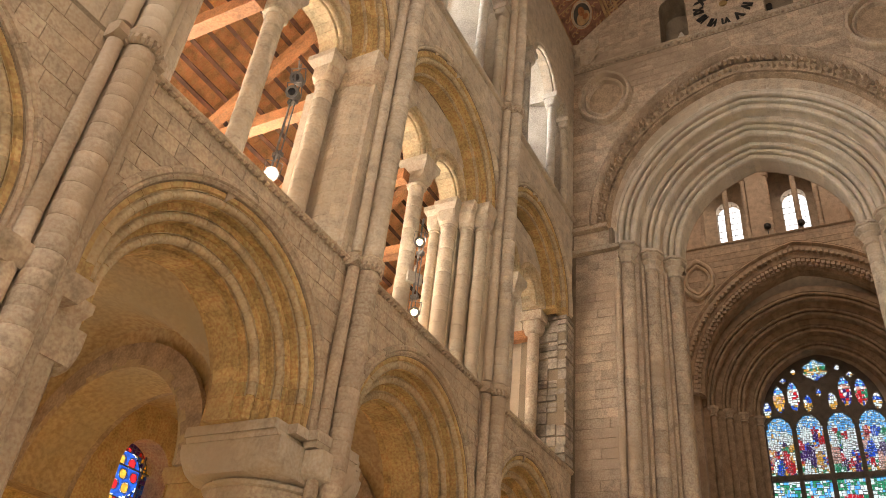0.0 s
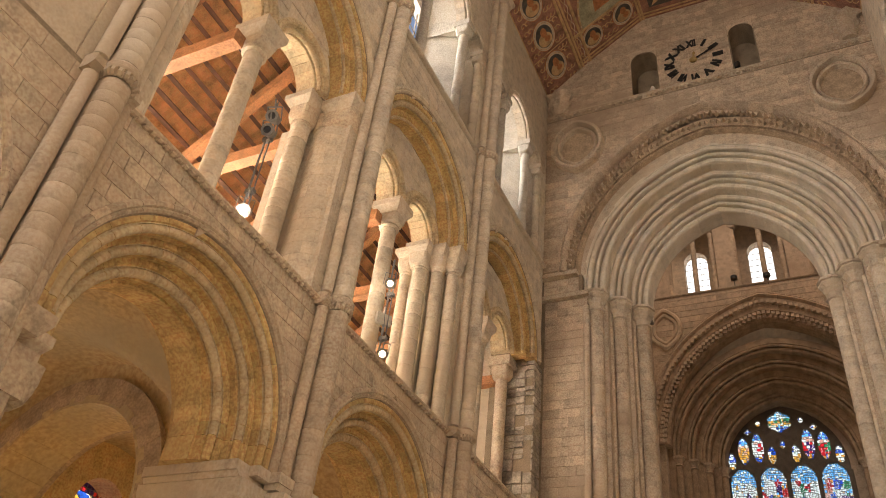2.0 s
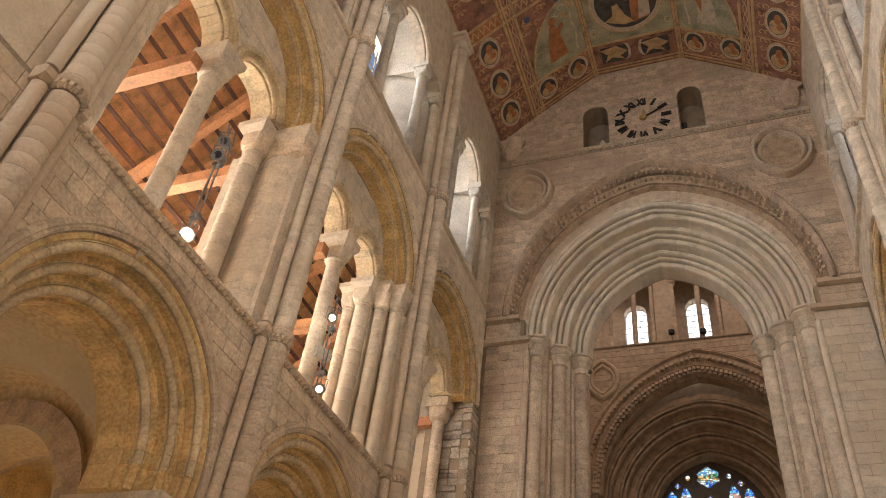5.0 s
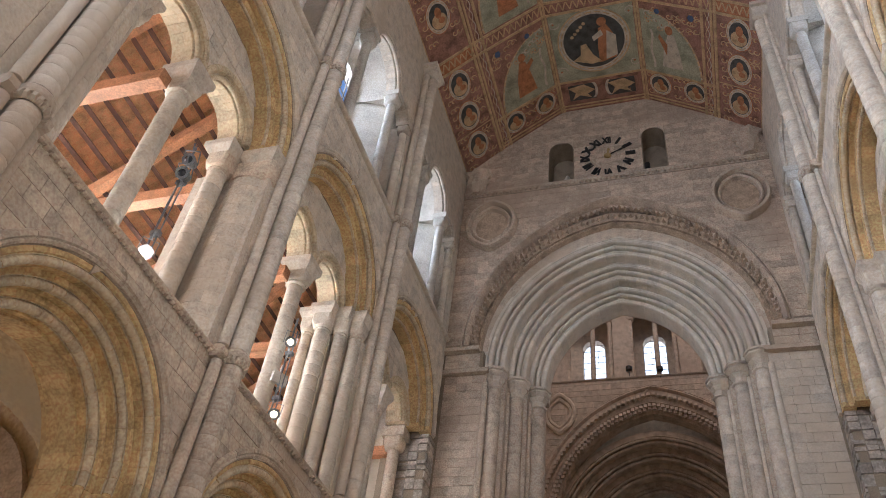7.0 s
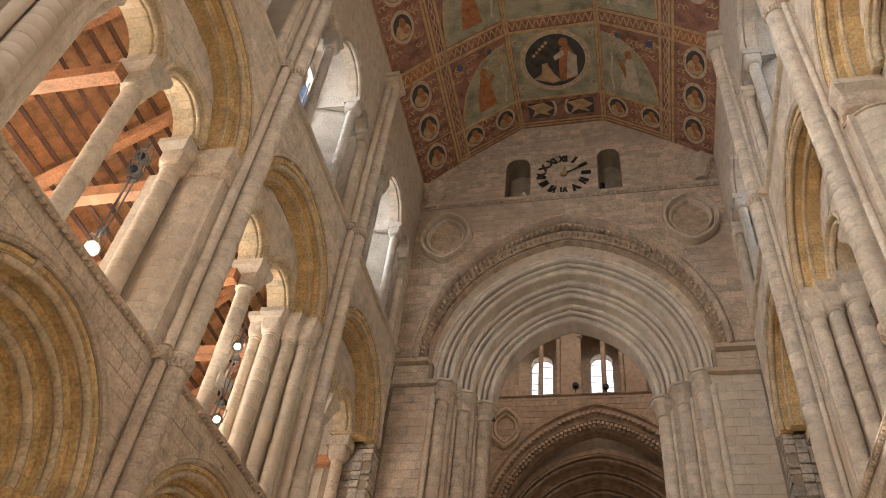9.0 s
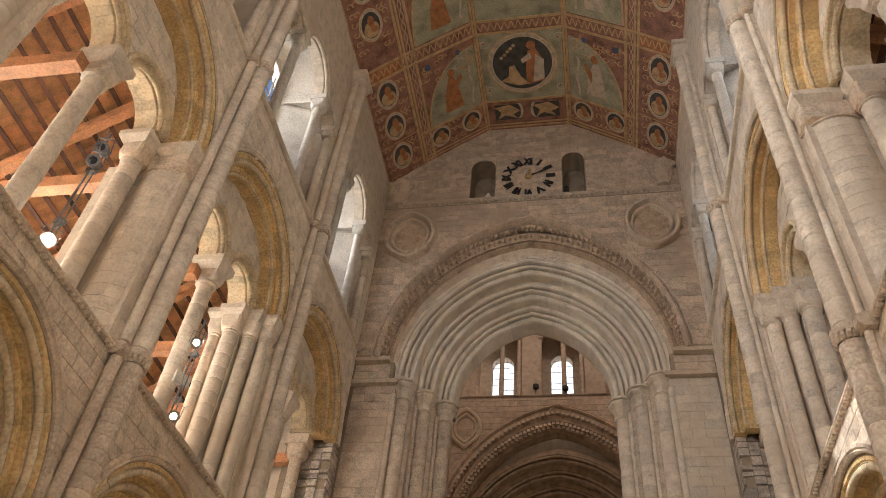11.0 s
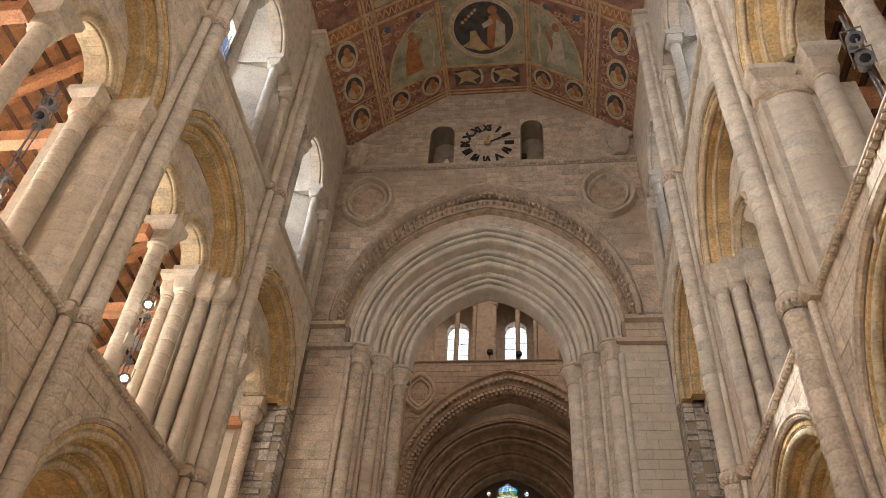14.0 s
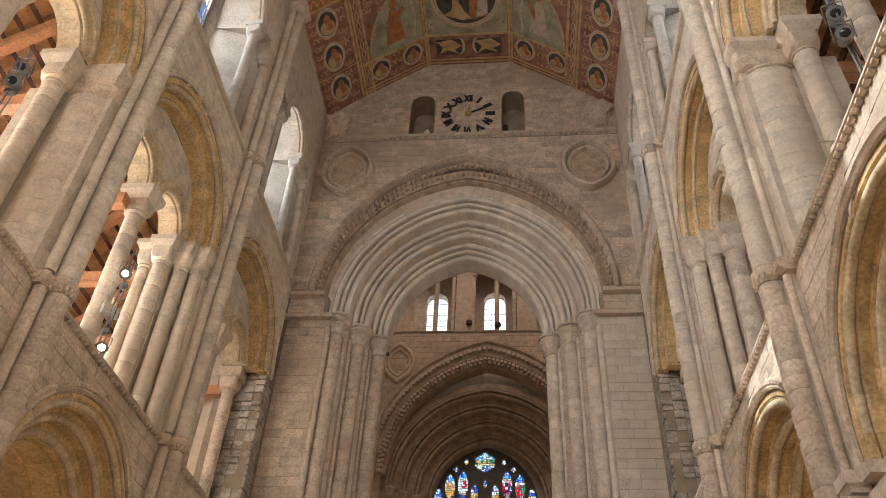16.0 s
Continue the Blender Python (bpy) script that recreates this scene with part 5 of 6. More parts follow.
# ---- inside the tower ----
def tower_inside():
    AX = 0.2
    for s in (-1, 1):
        tagged(new("wall_tower_side", Build().box(min(s * 6.4, s * 7.2), max(s * 6.4, s * 7.2), END + 2.6, TOWER + 4.2, 0, 36).done("wall_tower_side", STONE)), "tall plain limestone side wall inside the tower", "wall", kind="structure")
    tagged(new("ceiling_tower", Build().box(-7.2, 7.2, END + 2.4, TOWER + 4.2, 36, 36.4).done("ceiling_tower", BEAM)), "dark timber ceiling high in the tower", "ceiling", kind="structure")
    w = thing("wall_west", pose(AX, TOWER, 0), "limestone west wall with window passage above an arch", "wall", "", "structure")
    b = Build()
    wall_with_arch(b, -7.1, 6.7, 17.3, 0, -0.1, 17.3, 5.66, 0.0, 0.7, 1.5, 18, 0, lambda u: 25.0)
    for s in (-1, 1):
        b.box(min(s * 5.66, s * 7.0), max(s * 5.66, s * 7.0), 0.0, 3.6, 0, 17.3).box(min(s * 5.1, s * 5.66), max(s * 5.1, s * 5.66), 0.5, 3.6, 0, 17.3)
    # window passage: tall openings between piers
    for a, c in ((-7.1, -4.2), (-1.80, -0.90), (1.48, 2.38), (4.76, 6.7)):
        b.box(a, c, 0.0, 1.2, 25.0, 31.4)
    b.box(-7.1, 6.7, 0.0, 2.5, 31.4, 36.0)
    b.box(-7.1, 6.7, -0.015, 2.4, 24.72, 25.05)
    part("wall_core", b.done("wall_core", STONE_WARM), w)
    ashlar(w, (-5.2, -0.2, 19.0, 24.7, 0.34, 0.7), "tw1", STONE_WARM, [(-0.1, 17.3, 5.70, 1.5)], d=-0.02, joint=0.02)
    ashlar(w, (-0.2, 5.2, 19.0, 24.7, 0.34, 0.7), "tw2", STONE_WARM, [(-0.1, 17.3, 5.70, 1.5)], d=-0.02, joint=0.02)
    part("string_course", billet_string("string_course", 13, STONE), w, pose(0, -0.02, 24.95))
    # back wall of the passage with three clear windows
    for x in (-3.05, 0.23, 3.51):
        v = thing("tower_window", pose(AX + x, TOWER + 2.0, 0), "round-headed clear leaded window in deep stone jambs", "window", "tower windows", "structure")
        jb = Build().box(-1.65, -0.61, 0, 0.5, 25.0, 32.0).box(0.61, 1.63, 0, 0.5, 25.0, 32.0).box(-0.61, 0.61, 0, 0.5, 25.0, 26.3)
        wall_with_arch(jb, -0.61, 0.61, 28.42, 32.0, 0, 28.42, 0.605, 0.0, 0.5)
        part("window_jamb", jb.done("window_jamb", STONE_WARM), v)
        bars = Build()
        for u in (-0.61, -0.2, 0.2, 0.59):
            bars.box(u, u + 0.02, 0.2, 0.23, 26.3, 28.95)
        for j in range(7):
            bars.box(-0.6, 0.6, 0.2, 0.225, 26.5 + 0.38 * j, 26.52 + 0.38 * j)
        part("glazing_bar", bars.done("glazing_bar", LEAD), v)
        for dx, r in ((-1.10, 0.12), (0.17, 0.13), (1.10, 0.12)):
            col = thing("passage_column", pose(AX + x + dx, TOWER + 0.16, 0), "thin stone column beside the tower window passage", "column", "passage columns")
            column(col, 0, 0, 25.05, 28.7, r, STONE_WARM, 0.8, 14)
            part("capital", cached("pcap", lambda: Build().loft(0.12, 0.19, 0.19, 28.7, 29.0).box(-0.21, 0.21, -0.18, 0.18, 29.0, 29.14).done("capital", STONE_WARM, True)), col)
        head = Build()
        wall_with_arch(head, -1.29, 0.17, 29.14, 31.45, -0.46, 29.14, 0.54, 0.0, 0.5)
        wall_with_arch(head, 0.17, 1.29, 29.14, 31.45, 0.64, 29.14, 0.38, 0.0, 0.5)
        part("passage_head", head.done("passage_head", STONE_WARM), w, pose(x, 0.02, 0))
    # arch with two rows of small ornament
    a = thing("west_arch", pose(AX, TOWER, 0), "broad pointed arch with two rows of carved ornament", "arch")
    hood = [(5.32, 0.8), (5.32, 0.12), (5.40, 0.06), (5.60, 0.04), (5.64, -0.04), (5.70, -0.10), (5.76, -0.06), (5.78, 0.0), (5.82, -0.04), (5.86, 0.0), (5.86, 0.8)]
    ring_of_stones(a, -0.1, 17.3, hood, 5, 1.5, 22, STONE_WARM, "west_hood", name="hood_stone", gap=0.003, jitter=0.002)
    band = [(4.76, 1.1), (4.76, 0.50), (4.82, 0.44), (4.86, 0.36), (5.02, 0.34), (5.06, 0.26), (5.14, 0.22), (5.20, 0.14), (5.52, 0.12), (5.52, 1.1)]
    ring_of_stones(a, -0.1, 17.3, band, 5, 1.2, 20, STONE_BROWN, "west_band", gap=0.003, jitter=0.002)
    orn = Build()
    for rr, dd, n, cc in ((4.95, 0.36, 34, 1.2), (5.08, 0.26, 40, 1.2), (5.42, 0.06, 36, 1.4)):
        q = rr + cc
        t0 = math.asin(cc / q)
        for half in (1, -1):
            for k in range(n):
                t = t0 + (math.pi / 2 - t0) * (k + 0.5) / n
                cu, cz = -0.1 + half * (-cc + q * math.sin(t)), 17.3 + q * math.cos(t)
                orn.box(cu - 0.075, cu + 0.075, dd - 0.13, dd + 0.08, cz - 0.075, cz + 0.075)
    tagged(part("carved_ornament", orn.done("carved_ornament", STONE_WARM), a), kind="stuff")
    for j, (hw, d) in enumerate(((4.50, 0.95), (3.92, 1.45), (3.34, 2.0), (2.76, 2.6))):
        prof = [(hw + 0.62, d + 0.8), (hw + 0.62, d), (hw + 0.32, d)]
        for cx, cd, r in ((hw + 0.24, d + 0.06, 0.07), (hw + 0.09, d + 0.20, 0.09)):
            prof += [(cx + r * math.cos(radians(t)), cd + r * math.sin(radians(t))) for t in (0, -50, -90, -135, -180, -225)]
            prof += [(cx - r * 0.9, cd + r + 0.10)]
        prof += [(hw, d + 0.8)]
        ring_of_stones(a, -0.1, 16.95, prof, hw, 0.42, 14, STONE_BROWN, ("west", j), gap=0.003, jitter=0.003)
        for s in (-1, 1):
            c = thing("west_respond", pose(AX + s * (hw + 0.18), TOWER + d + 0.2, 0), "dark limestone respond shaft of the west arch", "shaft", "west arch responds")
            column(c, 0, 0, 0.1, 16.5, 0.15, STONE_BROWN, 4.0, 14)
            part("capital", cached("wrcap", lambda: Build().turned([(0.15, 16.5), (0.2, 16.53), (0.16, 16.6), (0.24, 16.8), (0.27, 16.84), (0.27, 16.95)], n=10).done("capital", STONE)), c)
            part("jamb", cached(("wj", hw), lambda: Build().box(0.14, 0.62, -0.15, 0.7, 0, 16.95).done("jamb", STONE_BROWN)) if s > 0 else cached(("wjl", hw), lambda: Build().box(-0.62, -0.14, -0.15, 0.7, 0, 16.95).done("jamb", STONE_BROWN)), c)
    # one small pointed roundel in the spandrel
    for s in (-1, 1):
        r = thing("wall_roundel", pose(AX + s * 4.6, TOWER - 0.02, 23.1), "small pointed oval stone moulding on the wall", "roundel", "west roundels")
        prof = [(0.98, 0.0), (0.98, -0.12), (0.90, -0.18), (0.80, -0.16), (0.74, -0.05), (0.68, -0.12), (0.60, -0.10), (0.54, 0.015)]
        n, v, f = 36, [], []
        for rr, d in prof:
            for k in range(n):
                t = 2 * math.pi * k / n
                e = 1.05 + 0.18 * max(0, math.cos(2 * t)) ** 5
                v.append((0.85 * rr * math.sin(t), d, rr * e * math.cos(t)))
        for q in range(len(prof) - 1):
            f += [[q * n + k, q * n + (k + 1) % n, (q + 1) * n + (k + 1) % n, (q + 1) * n + k] for k in range(n)]
        part("moulded_ring", mesh("moulded_ring", v, f, STONE, smooth=True), r)


tower_inside()

G = {k: stained("glass_" + k, c) for k, c in {"blue": (0.02, 0.10, 0.60), "sky": (0.13, 0.48, 0.92), "red": (0.55, 0.02, 0.03), "green": (0.03, 0.28, 0.14), "white": (0.72, 0.80, 0.80), "gold": (0.70, 0.38, 0.05), "purple": (0.06, 0.02, 0.16), "pink": (0.60, 0.35, 0.28)}.items()}


def split_rect(rnd, u0, u1, z0, z1, size, out):
    """Breaks a light into quarries of uneven size."""
    if (u1 - u0) * (z1 - z0) < size * rnd.uniform(0.6, 1.6):
        out.append((u0, u1, z0, z1))
        return
    if (u1 - u0) > (z1 - z0):
        m = u0 + (u1 - u0) * rnd.uniform(0.35, 0.65)
        split_rect(rnd, u0, m, z0, z1, size, out)
        split_rect(rnd, m, u1, z0, z1, size, out)
    else:
        m = z0 + (z1 - z0) * rnd.uniform(0.35, 0.65)
        split_rect(rnd, u0, u1, z0, m, size, out)
        split_rect(rnd, u0, u1, m, z1, size, out)


def lancet(parent, u, z0, zs, r, top, bands, seed, d=0.0, size=0.035, masses=0, joined=False):
    """One light of leaded glass: quarries cut to a round head, coloured by height bands."""
    rnd = random.Random(seed)
    cells = []
    cames, sheets = Build(), {}
    blobs = [(u + rnd.uniform(-0.8, 0.8) * r, z0 + (top - z0) * rnd.uniform(0.02, 0.66), r * rnd.uniform(0.16, 0.36), (top - z0) * rnd.uniform(0.06, 0.17), rnd.choice(["red", "white", "purple", "gold", "green", "white", "blue", "pink", "red"])) for _ in range(masses)]
    split_rect(rnd, u - r, u + r, z0, top, size, cells)
    for a, c, za, zb in cells:
        poly = []
        for q, z in ((a, za), (c, za), (c, zb), (a, zb)):
            if z > zs:
                lim = math.sqrt(max(0, r * r - min(r, (z - zs) * r / (top - zs)) ** 2))
                q = max(u - lim, min(u + lim, q))
            poly.append((q, z))
        g = 0.012
        for (p, z), (p2, z2) in zip(poly, poly[1:] + poly[:1]):
            if abs(p - p2) + abs(z - z2) > 0.02:
                cames.box(min(p, p2) - 0.011, max(p, p2) + 0.011, d - 0.006, d + 0.014, min(z, z2) - 0.011, max(z, z2) + 0.011) if min(abs(p - p2), abs(z - z2)) < 0.01 else None
        cu, cz = sum(p[0] for p in poly) / 4, sum(p[1] for p in poly) / 4
        poly = [(p + g * (1 if cu > p else -1), z + g * (1 if cz > z else -1)) for p, z in poly]
        if abs(poly[1][0] - poly[0][0]) < 0.012 and abs(poly[2][0] - poly[3][0]) < 0.012:
            continue
        poly = [(p + rnd.uniform(-0.008, 0.008), z + rnd.uniform(-0.008, 0.008)) for p, z in poly]
        t = (cz - z0) / (top - z0)
        names = [b for lo, hi, b in bands if lo <= t < hi][0]
        colour = rnd.choice(names)
        for bu, bz, ba, bh, bc in blobs:
            if ((cu - bu) / ba) ** 2 + ((cz - bz) / bh) ** 2 < 1:
                colour = bc
        if joined:
            sheets.setdefault(colour, Build()).add([(p, d, z) for p, z in poly], [(0, 1, 2, 3)])
            continue
        me = mesh("pane", [(p, d, z) for p, z in poly], [(0, 1, 2, 3)], G[colour])
        part("pane", me, parent)
    for colour, b in sheets.items():
        tagged(part("glass_quarries", b.done("glass_quarries", G[colour]), parent), kind="stuff")
    part("lead_came", cames.done("lead_came", LEAD), parent)


def glaze_west():
    x0, y = -0.1, TOWER + 3.5
    w = thing("west_window", pose(x0, y, 0), "tall traceried stained glass window with four lights", "window", "", "structure")
    back = Build()
    wall_with_arch(back, -6.4, 6.4, 16.95, 25.5, 0, 16.95, 2.66, -0.05, 0.45, 0.62)
    back.box(-3.6, -2.66, -0.05, 0.45, 0, 16.95).box(2.66, 3.6, -0.05, 0.45, 0, 16.95).box(-2.66, 2.66, -0.05, 0.45, 0, 4)
    part("window_frame", back.done("window_frame", STONE), w)
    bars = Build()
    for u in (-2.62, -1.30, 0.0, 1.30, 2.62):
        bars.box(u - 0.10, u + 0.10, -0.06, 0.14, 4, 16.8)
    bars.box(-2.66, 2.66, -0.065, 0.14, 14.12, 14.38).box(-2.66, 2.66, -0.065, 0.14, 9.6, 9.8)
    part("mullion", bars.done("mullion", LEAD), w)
    # tracery: a grid of stone cells, left open where the glass of the head stands
    cells = {}
    for u in (-1.95, -0.65, 0.65, 1.95):
        cells[("l", u)] = (u, 16.62, 0.53, 0.55)
    holes = [lambda p, z, u=u: ((p - u) / 0.54) ** 2 + ((z - 16.45) / 0.72) ** 2 < 1 and z > 16.3 or (abs(p - u) < 0.54 and z <= 16.45) for u in (-1.95, -0.65, 0.65, 1.95)]
    figs = [(-1.75, 18.02, 0.25, 0.66), (-1.10, 18.12, 0.25, 0.74), (1.10, 18.12, 0.25, 0.74), (1.75, 18.02, 0.25, 0.66)]
    small = [(-2.32, 17.55, 0.17, 0.42), (-0.52, 17.72, 0.18, 0.42), (0.52, 17.72, 0.18, 0.42), (2.32, 17.55, 0.17, 0.42), (0, 18.2, 0.10, 0.22),
             (-1.45, 18.95, 0.13, 0.13), (1.45, 18.95, 0.13, 0.13), (-0.95, 19.35, 0.11, 0.13), (0.95, 19.35, 0.11, 0.13)]

    def foil(p, z):
        q, s = p, z - 19.35
        rr = math.hypot(q, s)
        t = math.atan2(q, s)
        return rr < 0.44 + 0.10 * abs(math.cos(3 * t))

    def open_at(p, z):
        return any(h(p, z) for h in holes) or foil(p, z) or any(((p - u) / a) ** 2 + ((z - c) / h) ** 2 < 1 for u, c, a, h in figs + small)

    def inside(p, z):
        r = 2.66 + 0.62
        h = z - 16.95
        return h < 0 and abs(p) < 2.66 or (h >= 0 and h < r and abs(p) < math.sqrt(r * r - h * h) - 0.62)

    n, step = Build(), 0.05
    nz, nu = int((20.6 - 16.2) / step), int(5.4 / step)
    for j in range(nz):
        start = None
        for i in range(nu + 1):
            p, z = -2.7 + (i + 0.5) * step, 16.2 + (j + 0.5) * step
            solid = i < nu and inside(p, z) and not open_at(p, z)
            if solid and start is None:
                start = i
            if not solid and start is not None:
                n.box(-2.7 + start * step, -2.7 + i * step, -0.05 + 0.0007 * (j % 2), 0.12, 16.2 + j * step, 16.2 + (j + 1) * step)
                start = None
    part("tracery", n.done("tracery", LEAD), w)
    skyband = [(0.0, 0.12, ["green", "white", "gold"]), (0.12, 0.5, ["white", "red", "purple", "gold", "white", "green", "blue"]), (0.5, 0.70, ["white", "sky", "white", "gold", "sky", "white"]), (0.70, 1.01, ["sky", "sky", "sky", "white"])]
    lower = [(0.0, 0.3, ["blue", "green", "red"]), (0.3, 0.7, ["white", "green", "green", "red"]), (0.7, 1.01, ["sky", "white", "green"])]
    for k, u in enumerate((-1.95, -0.65, 0.65, 1.95)):
        lancet(w, u, 14.38, 16.55, 0.56, 17.2, skyband, 20 + k, 0.06, 0.013, 20, True)
        lancet(w, u, 11.6, 14.2, 0.56, 14.14, lower, 40 + k, 0.06, 0.03, 8, True)
    cols = [["gold", "gold", "pink"], ["white", "white", "red"], ["purple", "red", "white"], ["red", "red", "green"]]
    for (u, z, a, h), c in zip(figs, cols):
        lancet(w, u, z - h, z + h, a + 0.02, z + h + 0.01, [(0, 0.2, ["blue", "gold"]), (0.2, 0.62, c), (0.62, 0.75, ["pink", "white"]), (0.75, 1.01, ["sky", "blue"])], int(z * 10 + u * 7), 0.06, 0.024)
    for u, z, a, h in small:
        lancet(w, u, z - h, z + h, a + 0.02, z + h + 0.01, [(0, 0.5, ["white", "gold"]), (0.5, 1.01, ["blue", "white"])], int(z * 10 + u * 9), 0.06, 0.02)
    lancet(w, 0, 18.8, 19.9, 0.58, 19.92, [(0, 0.3, ["sky", "white", "blue"]), (0.3, 0.42, ["gold", "white"]), (0.42, 0.62, ["green", "green", "gold"]), (0.62, 1.01, ["white", "sky", "sky"])], 77, 0.06, 0.016)


glaze_west()
tagged(new("backdrop_west", Build().box(-9, 9, TOWER + 5.6, TOWER + 5.7, 0, 40).done("backdrop_west", SKY_GLOW)), "bright pale sky outside the west windows", "sky", kind="structure")
for side in (-1, 1):
    tagged(new("backdrop_side", Build().box(min(side * 16, side * 16.1), max(side * 16, side * 16.1), -4, 22, 0.5, 9.5).done("backdrop_side", SKY_GLOW)), "bright pale sky outside the aisle windows", "sky", kind="structure")


def aisle_window(side, yc):
    w = thing("aisle_window", side_pose(side, yc), "round-headed stained glass aisle window with roundels", "window", "aisle windows", "structure")
    D = 7.2
    bars = Build()
    for z in (3.55, 4.55, 5.55, 6.5):
        bars.box(-0.66, 0.66, D - 0.02, D + 0.02, z - 0.015, z + 0.015)
    bars.box(-0.455, -0.43, D - 0.02, D + 0.02, 2.4, 6.9).box(0.43, 0.455, D - 0.02, D + 0.02, 2.4, 6.9)
    part("glazing_bar", bars.done("glazing_bar", LEAD), w)

    def circle(cu, cz, r, d, mat, n=24):
        part("pane", mesh("pane", [(cu + r * math.cos(2 * math.pi * k / n), d, cz + r * math.sin(2 * math.pi * k / n)) for k in range(n)], [list(range(n))], mat), w)

    for zc in (6.34, 5.26, 4.18, 3.10):
        n = 30
        ringb = Build()
        for k in range(n):
            a, c = 2 * math.pi * k / n, 2 * math.pi * (k + 1) / n
            ringb.add([(r * math.cos(t), D + 0.03, zc + r * math.sin(t)) for r, t in ((0.48, a), (0.52, a), (0.52, c), (0.48, c))], [(0, 1, 2, 3)])
        part("pane", ringb.done("pane", G["white"]), w)
        # a sheet of blue with seven round medallions let into it
        cells = [(0.0, 0.0)] + [(0.30 * math.cos(j * math.pi / 3), 0.30 * math.sin(j * math.pi / 3)) for j in range(6)]
        for j, (p, q) in enumerate(cells):
            circle(p, zc + q, 0.10, D + 0.02, G["gold" if j % 3 == 0 else "red"], 14)
            lead = Build()
            for k in range(16):
                a, c = 2 * math.pi * k / 16, 2 * math.pi * (k + 1) / 16
                lead.add([(p + r * math.cos(t), D + 0.01, zc + q + r * math.sin(t)) for r, t in ((0.105, a), (0.125, a), (0.125, c), (0.105, c))], [(0, 1, 2, 3)])
            part("lead_came", lead.done("lead_came", LEAD), w)
        field = Build()
        for iu in range(32):
            for iz in range(32):
                p, q = -0.48 + 0.03 * (iu + 0.5), -0.48 + 0.03 * (iz + 0.5)
                if math.hypot(p, q) < 0.475 and min(math.hypot(p - a, q - c) for a, c in cells) > 0.105:
                    field.add([(p + s, D + 0.04, zc + q + t) for s, t in ((-0.015, -0.015), (0.015, -0.015), (0.015, 0.015), (-0.015, 0.015))], [(0, 1, 2, 3)])
        tagged(part("blue_field", field.done("blue_field", G["blue"]), w), kind="stuff")
    rnd = random.Random(9)
    by, net = {}, Build()
    for iu in range(13):
        for iz in range(46):
            u, z = -0.63 + 0.105 * iu, 2.45 + 0.105 * iz
            if z > 6.35 and math.hypot(u, z - 6.35) > 0.74 or min(math.hypot(u, z - q) for q in (6.34, 5.26, 4.18, 3.10)) < 0.50:
                continue
            g = 0.043
            net.box(u - 0.0525, u - 0.043, D + 0.044, D + 0.058, z - 0.0525, z + 0.0525).box(u - 0.0525, u + 0.0525, D + 0.045, D + 0.057, z - 0.0525, z - 0.043).box(u + 0.043, u + 0.0525, D + 0.044, D + 0.058, z - 0.0525, z + 0.0525).box(u - 0.0525, u + 0.0525, D + 0.045, D + 0.057, z + 0.043, z + 0.0525)
            by.setdefault(rnd.choice(["purple", "blue", "red", "purple", "gold", "blue"]), Build()).add([(u - g, D + 0.05, z - g), (u + g, D + 0.05, z - g), (u + g, D + 0.05, z + g), (u - g, D + 0.05, z + g)], [(0, 1, 2, 3)])
    for k, b in by.items():
        part("border_quarries", b.done("border_quarries", G[k]), w)
    part("lead_came", net.done("lead_came", LEAD), w)


aisle_window(-1, CENTRES[2])


# ---- lamps on the gallery ----
def spotlight(m, lit, label):
    s = thing("spotlight", m, label, "spotlight", "gallery spotlights")
    s.scale = (0.75, 0.75, 0.75)
    b = Build().turned([(0.05, -0.20), (0.10, -0.17), (0.12, -0.05), (0.13, 0.10), (0.145, 0.12), (0.145, 0.15), (0.12, 0.15)], n=20)
    part("housing", b.done("housing", METAL, True), s, pose(0, 0, 0, 90))
    part("lens", Build().turned([(0.085, 0.0), (0.085, 0.02), (0.04, 0.05)], n=20).done("lens", BULB if lit else LENS, True), s, pose(0, -0.13, 0, 90))
    br = Build().box(-0.17, -0.155, -0.02, 0.02, -0.06, 0.26).box(0.155, 0.17, -0.02, 0.02, -0.06, 0.26).box(-0.17, 0.17, -0.02, 0.02, 0.25, 0.265).box(-0.015, 0.015, -0.015, 0.015, 0.25, 0.45)
    part("bracket", br.done("bracket", METAL), s)
    return s


spotlight(pose(-5.50, 6.50, 8.83, 35, 0, 48), True, "lit warm floodlight on the stone gallery sill")
spotlight(pose(-5.52, 10.72, 10.38, 35, 0, 40), True, "lit warm spotlight clamped to a gallery pole")
spotlight(pose(-5.52, 10.86, 8.87, 35, 0, 40), True, "lit warm floodlight beside the gallery pole")
for z in (10.50, 10.82):
    spotlight(pose(-5.50, 6.50, z, 25, 0, 20), False, "unlit grey stage floodlight on a gallery pole")
for z in (10.0, 10.42):
    spotlight(pose(5.66, 5.95, z, 25, 0, -20), False, "unlit grey stage floodlight on a gallery pole")


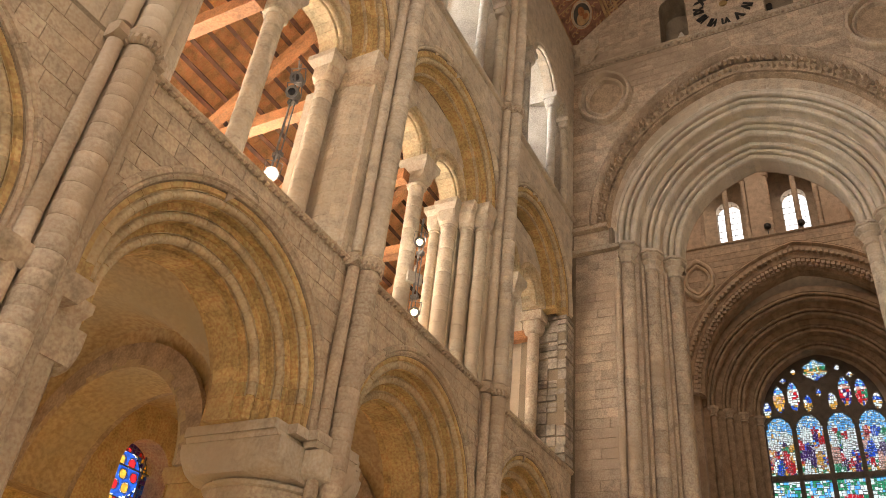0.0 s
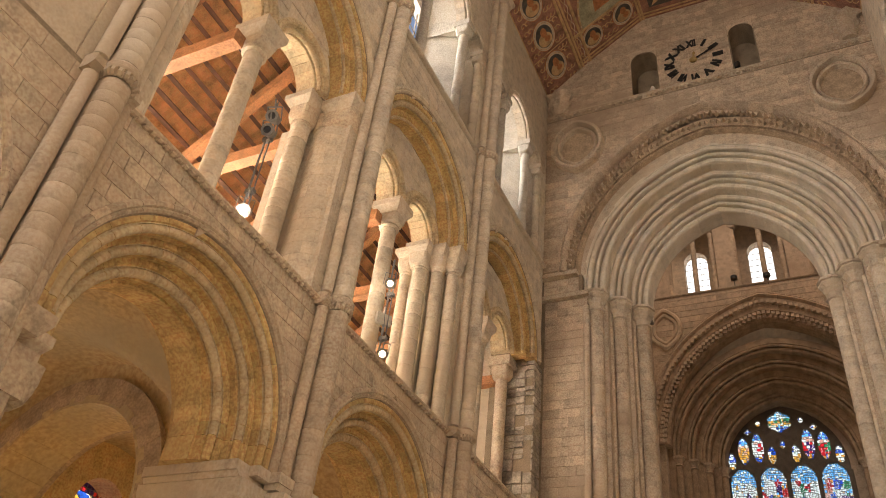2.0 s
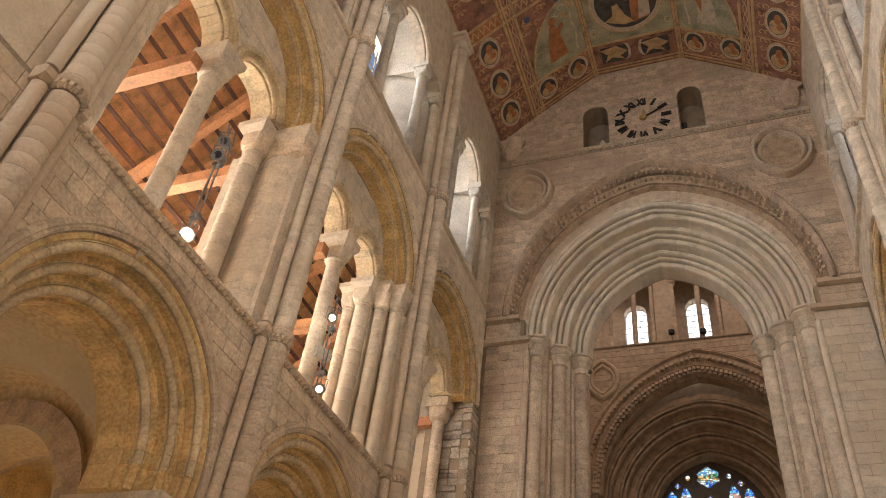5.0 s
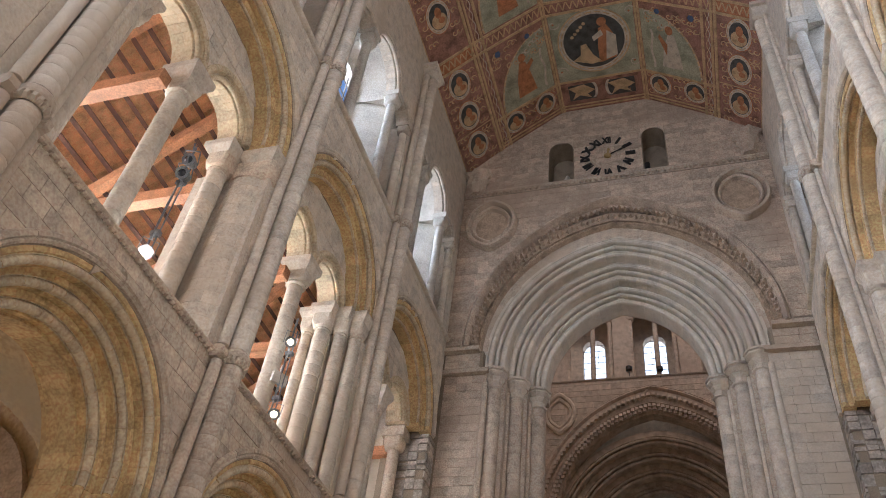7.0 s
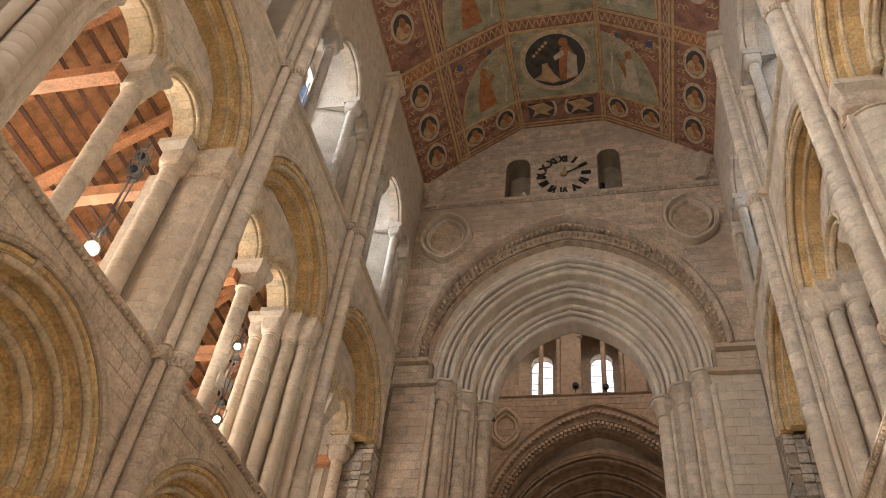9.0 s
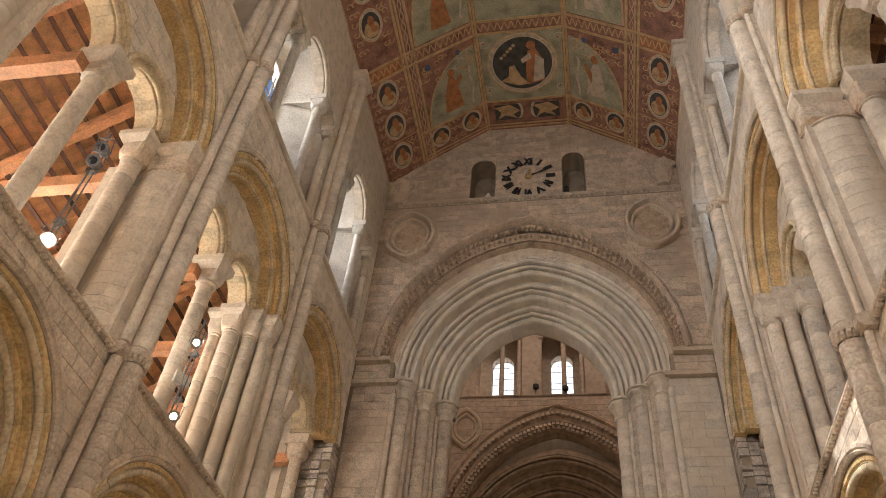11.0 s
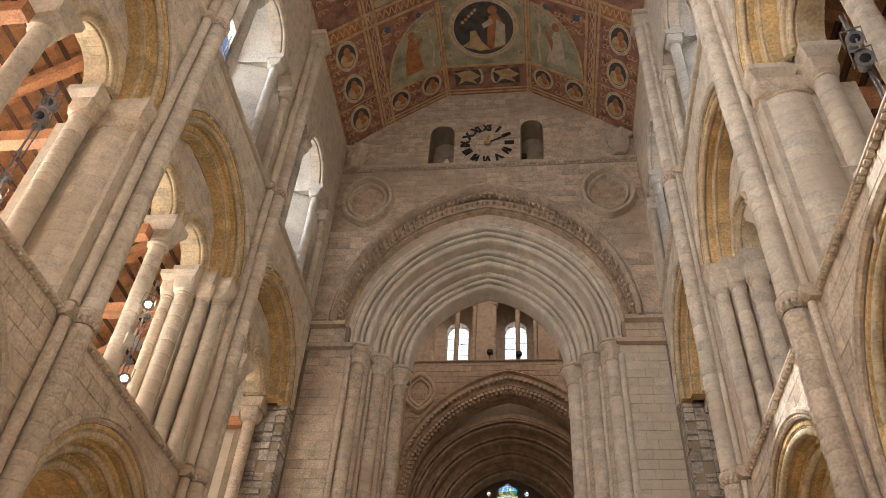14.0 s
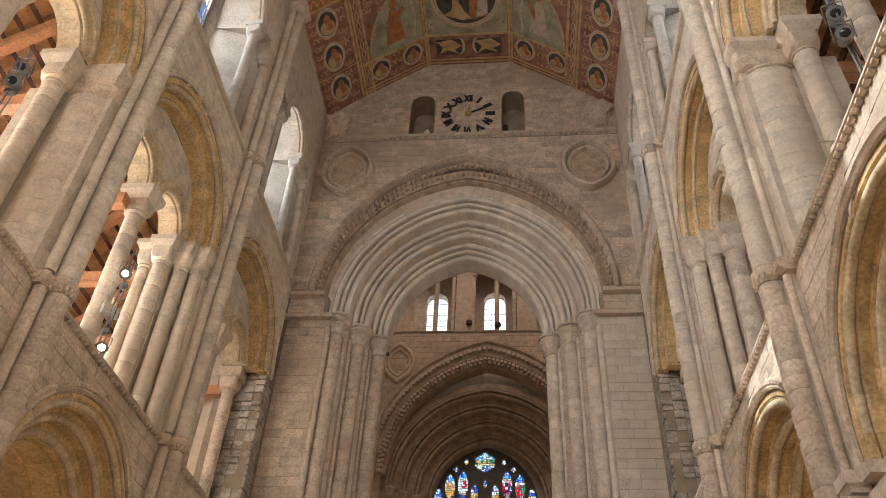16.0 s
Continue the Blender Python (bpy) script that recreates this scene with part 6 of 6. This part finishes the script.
def pole(x, y, z0, z1):
    p = thing("lamp_pole", pose(x, y, 0), "thin grey steel lamp pole standing on the gallery sill", "pole", "lamp poles")
    part("tube", Build().turned([(0.018, z0), (0.018, z1)], n=10).done("tube", METAL, True), p)
    part("tube", Build().turned([(0.012, z0), (0.012, z1 - 0.3)], 0.07, 0.03, n=8).done("tube", METAL, True), p)
    v, f = [], []
    for k in range(31):
        z, x1, y1 = z0 + (z1 - z0) * k / 30, 0.03 + 0.015 * math.sin(k * 0.7), -0.03 + 0.006 * math.cos(k * 1.1)
        v += [(x1 + 0.008 * math.cos(j * math.pi / 3), y1 + 0.008 * math.sin(j * math.pi / 3), z) for j in range(6)]
        if k:
            f += [[6 * k - 6 + j, 6 * k - 6 + (j + 1) % 6, 6 * k + (j + 1) % 6, 6 * k + j] for j in range(6)]
    part("cable", mesh("cable", v, f, METAL, smooth=True), p)
    for z in (z0 + 0.8, z1 - 0.9):
        part("clamp", Build().box(-0.04, 0.11, -0.03, 0.06, z, z + 0.08).done("clamp", METAL), p)


pole(-5.62, 6.58, Z_G + 0.02, 11.3)
pole(-5.70, 11.02, Z_G + 0.02, 11.2)
pole(5.72, 6.05, Z_G + 0.02, 11.2)
b = Build().box(-0.16, 0.16, -0.04, 0.04, -0.12, 0.12).box(-0.02, 0.02, -0.02, 0.02, 0.12, 0.3)
jb = thing("junction_box", pose(-5.72, 11.02, 9.75, 0, 0, 60), "small white junction box fixed on the lamp pole", "junction box")
part("box_body", b.done("box_body", WHITEWASH), jb)
bar = thing("iron_bracket", pose(5.42, 6.5, 8.75, 0, 90, 0), "short white metal rod projecting from the gallery sill", "bracket")
part("rod", Build().turned([(0.012, -0.25), (0.012, 0.25)], n=8).done("rod", WHITEWASH), bar)
for x, z in ((-0.86, 25.5), (0.66, 25.35)):
    s = thing("black_spotlight", pose(x, TOWER - 0.05, z), "small round black spotlight on the tower string course", "spotlight", "tower spotlights")
    part("housing", Build().turned([(0.08, -0.12), (0.15, -0.08), (0.16, 0.1), (0.10, 0.16)], n=16).done("housing", BLACK, True), s)
    part("stem", Build().box(-0.02, 0.02, -0.02, 0.02, -0.5, -0.1).done("stem", BLACK), s)
s = thing("black_spotlight", pose(1.36, END - 0.02, 23.42), "small black spotlight in the wall niche", "spotlight", "tower spotlights")
part("housing", Build().turned([(0.05, -0.2), (0.09, -0.17), (0.10, 0.05), (0.06, 0.1)], n=14).done("housing", BLACK, True), s)
part("stem", Build().box(-0.02, 0.02, -0.02, 0.02, -0.3, -0.15).done("stem", BLACK), s)
s = thing("black_spotlight", pose(-1.48, END + 0.1, 23.25), "small pale lamp standing in the wall niche", "spotlight", "tower spotlights")
part("housing", Build().turned([(0.12, -0.12), (0.12, 0.1), (0.05, 0.3)], n=12).done("housing", WHITEWASH, True), s)


def corbel(x, y, z, sx):
    c = thing("carved_corbel", pose(x, y, z), "weathered carved stone corbel under the painted ceiling", "corbel", "ceiling corbels")
    rnd = random.Random(int(x * 10))
    b = Build()
    rows, n = 9, 18
    v = []
    for k in range(rows):
        t = k / (rows - 1)
        for q in range(n):
            a = 2 * math.pi * q / n
            r = (0.22 + 0.26 * t ** 1.5) * (1 + 0.45 * noise.noise((3 * math.cos(a) + x, 3 * math.sin(a), 5 * t)))
            v.append((r * math.cos(a) * 1.1, 0.7 * r * math.sin(a) - 0.08, -0.55 + 1.1 * t))
    f = [[k * n + q, k * n + (q + 1) % n, (k + 1) * n + (q + 1) % n, (k + 1) * n + q] for k in range(rows - 1) for q in range(n)]
    b.add(v, f + [list(range(n)), list(range((rows - 1) * n, rows * n))])
    part("carving", b.done("carving", STONE), c)


corbel(4.75, END, 23.75, 1)
corbel(-4.8, END, 23.6, -1)
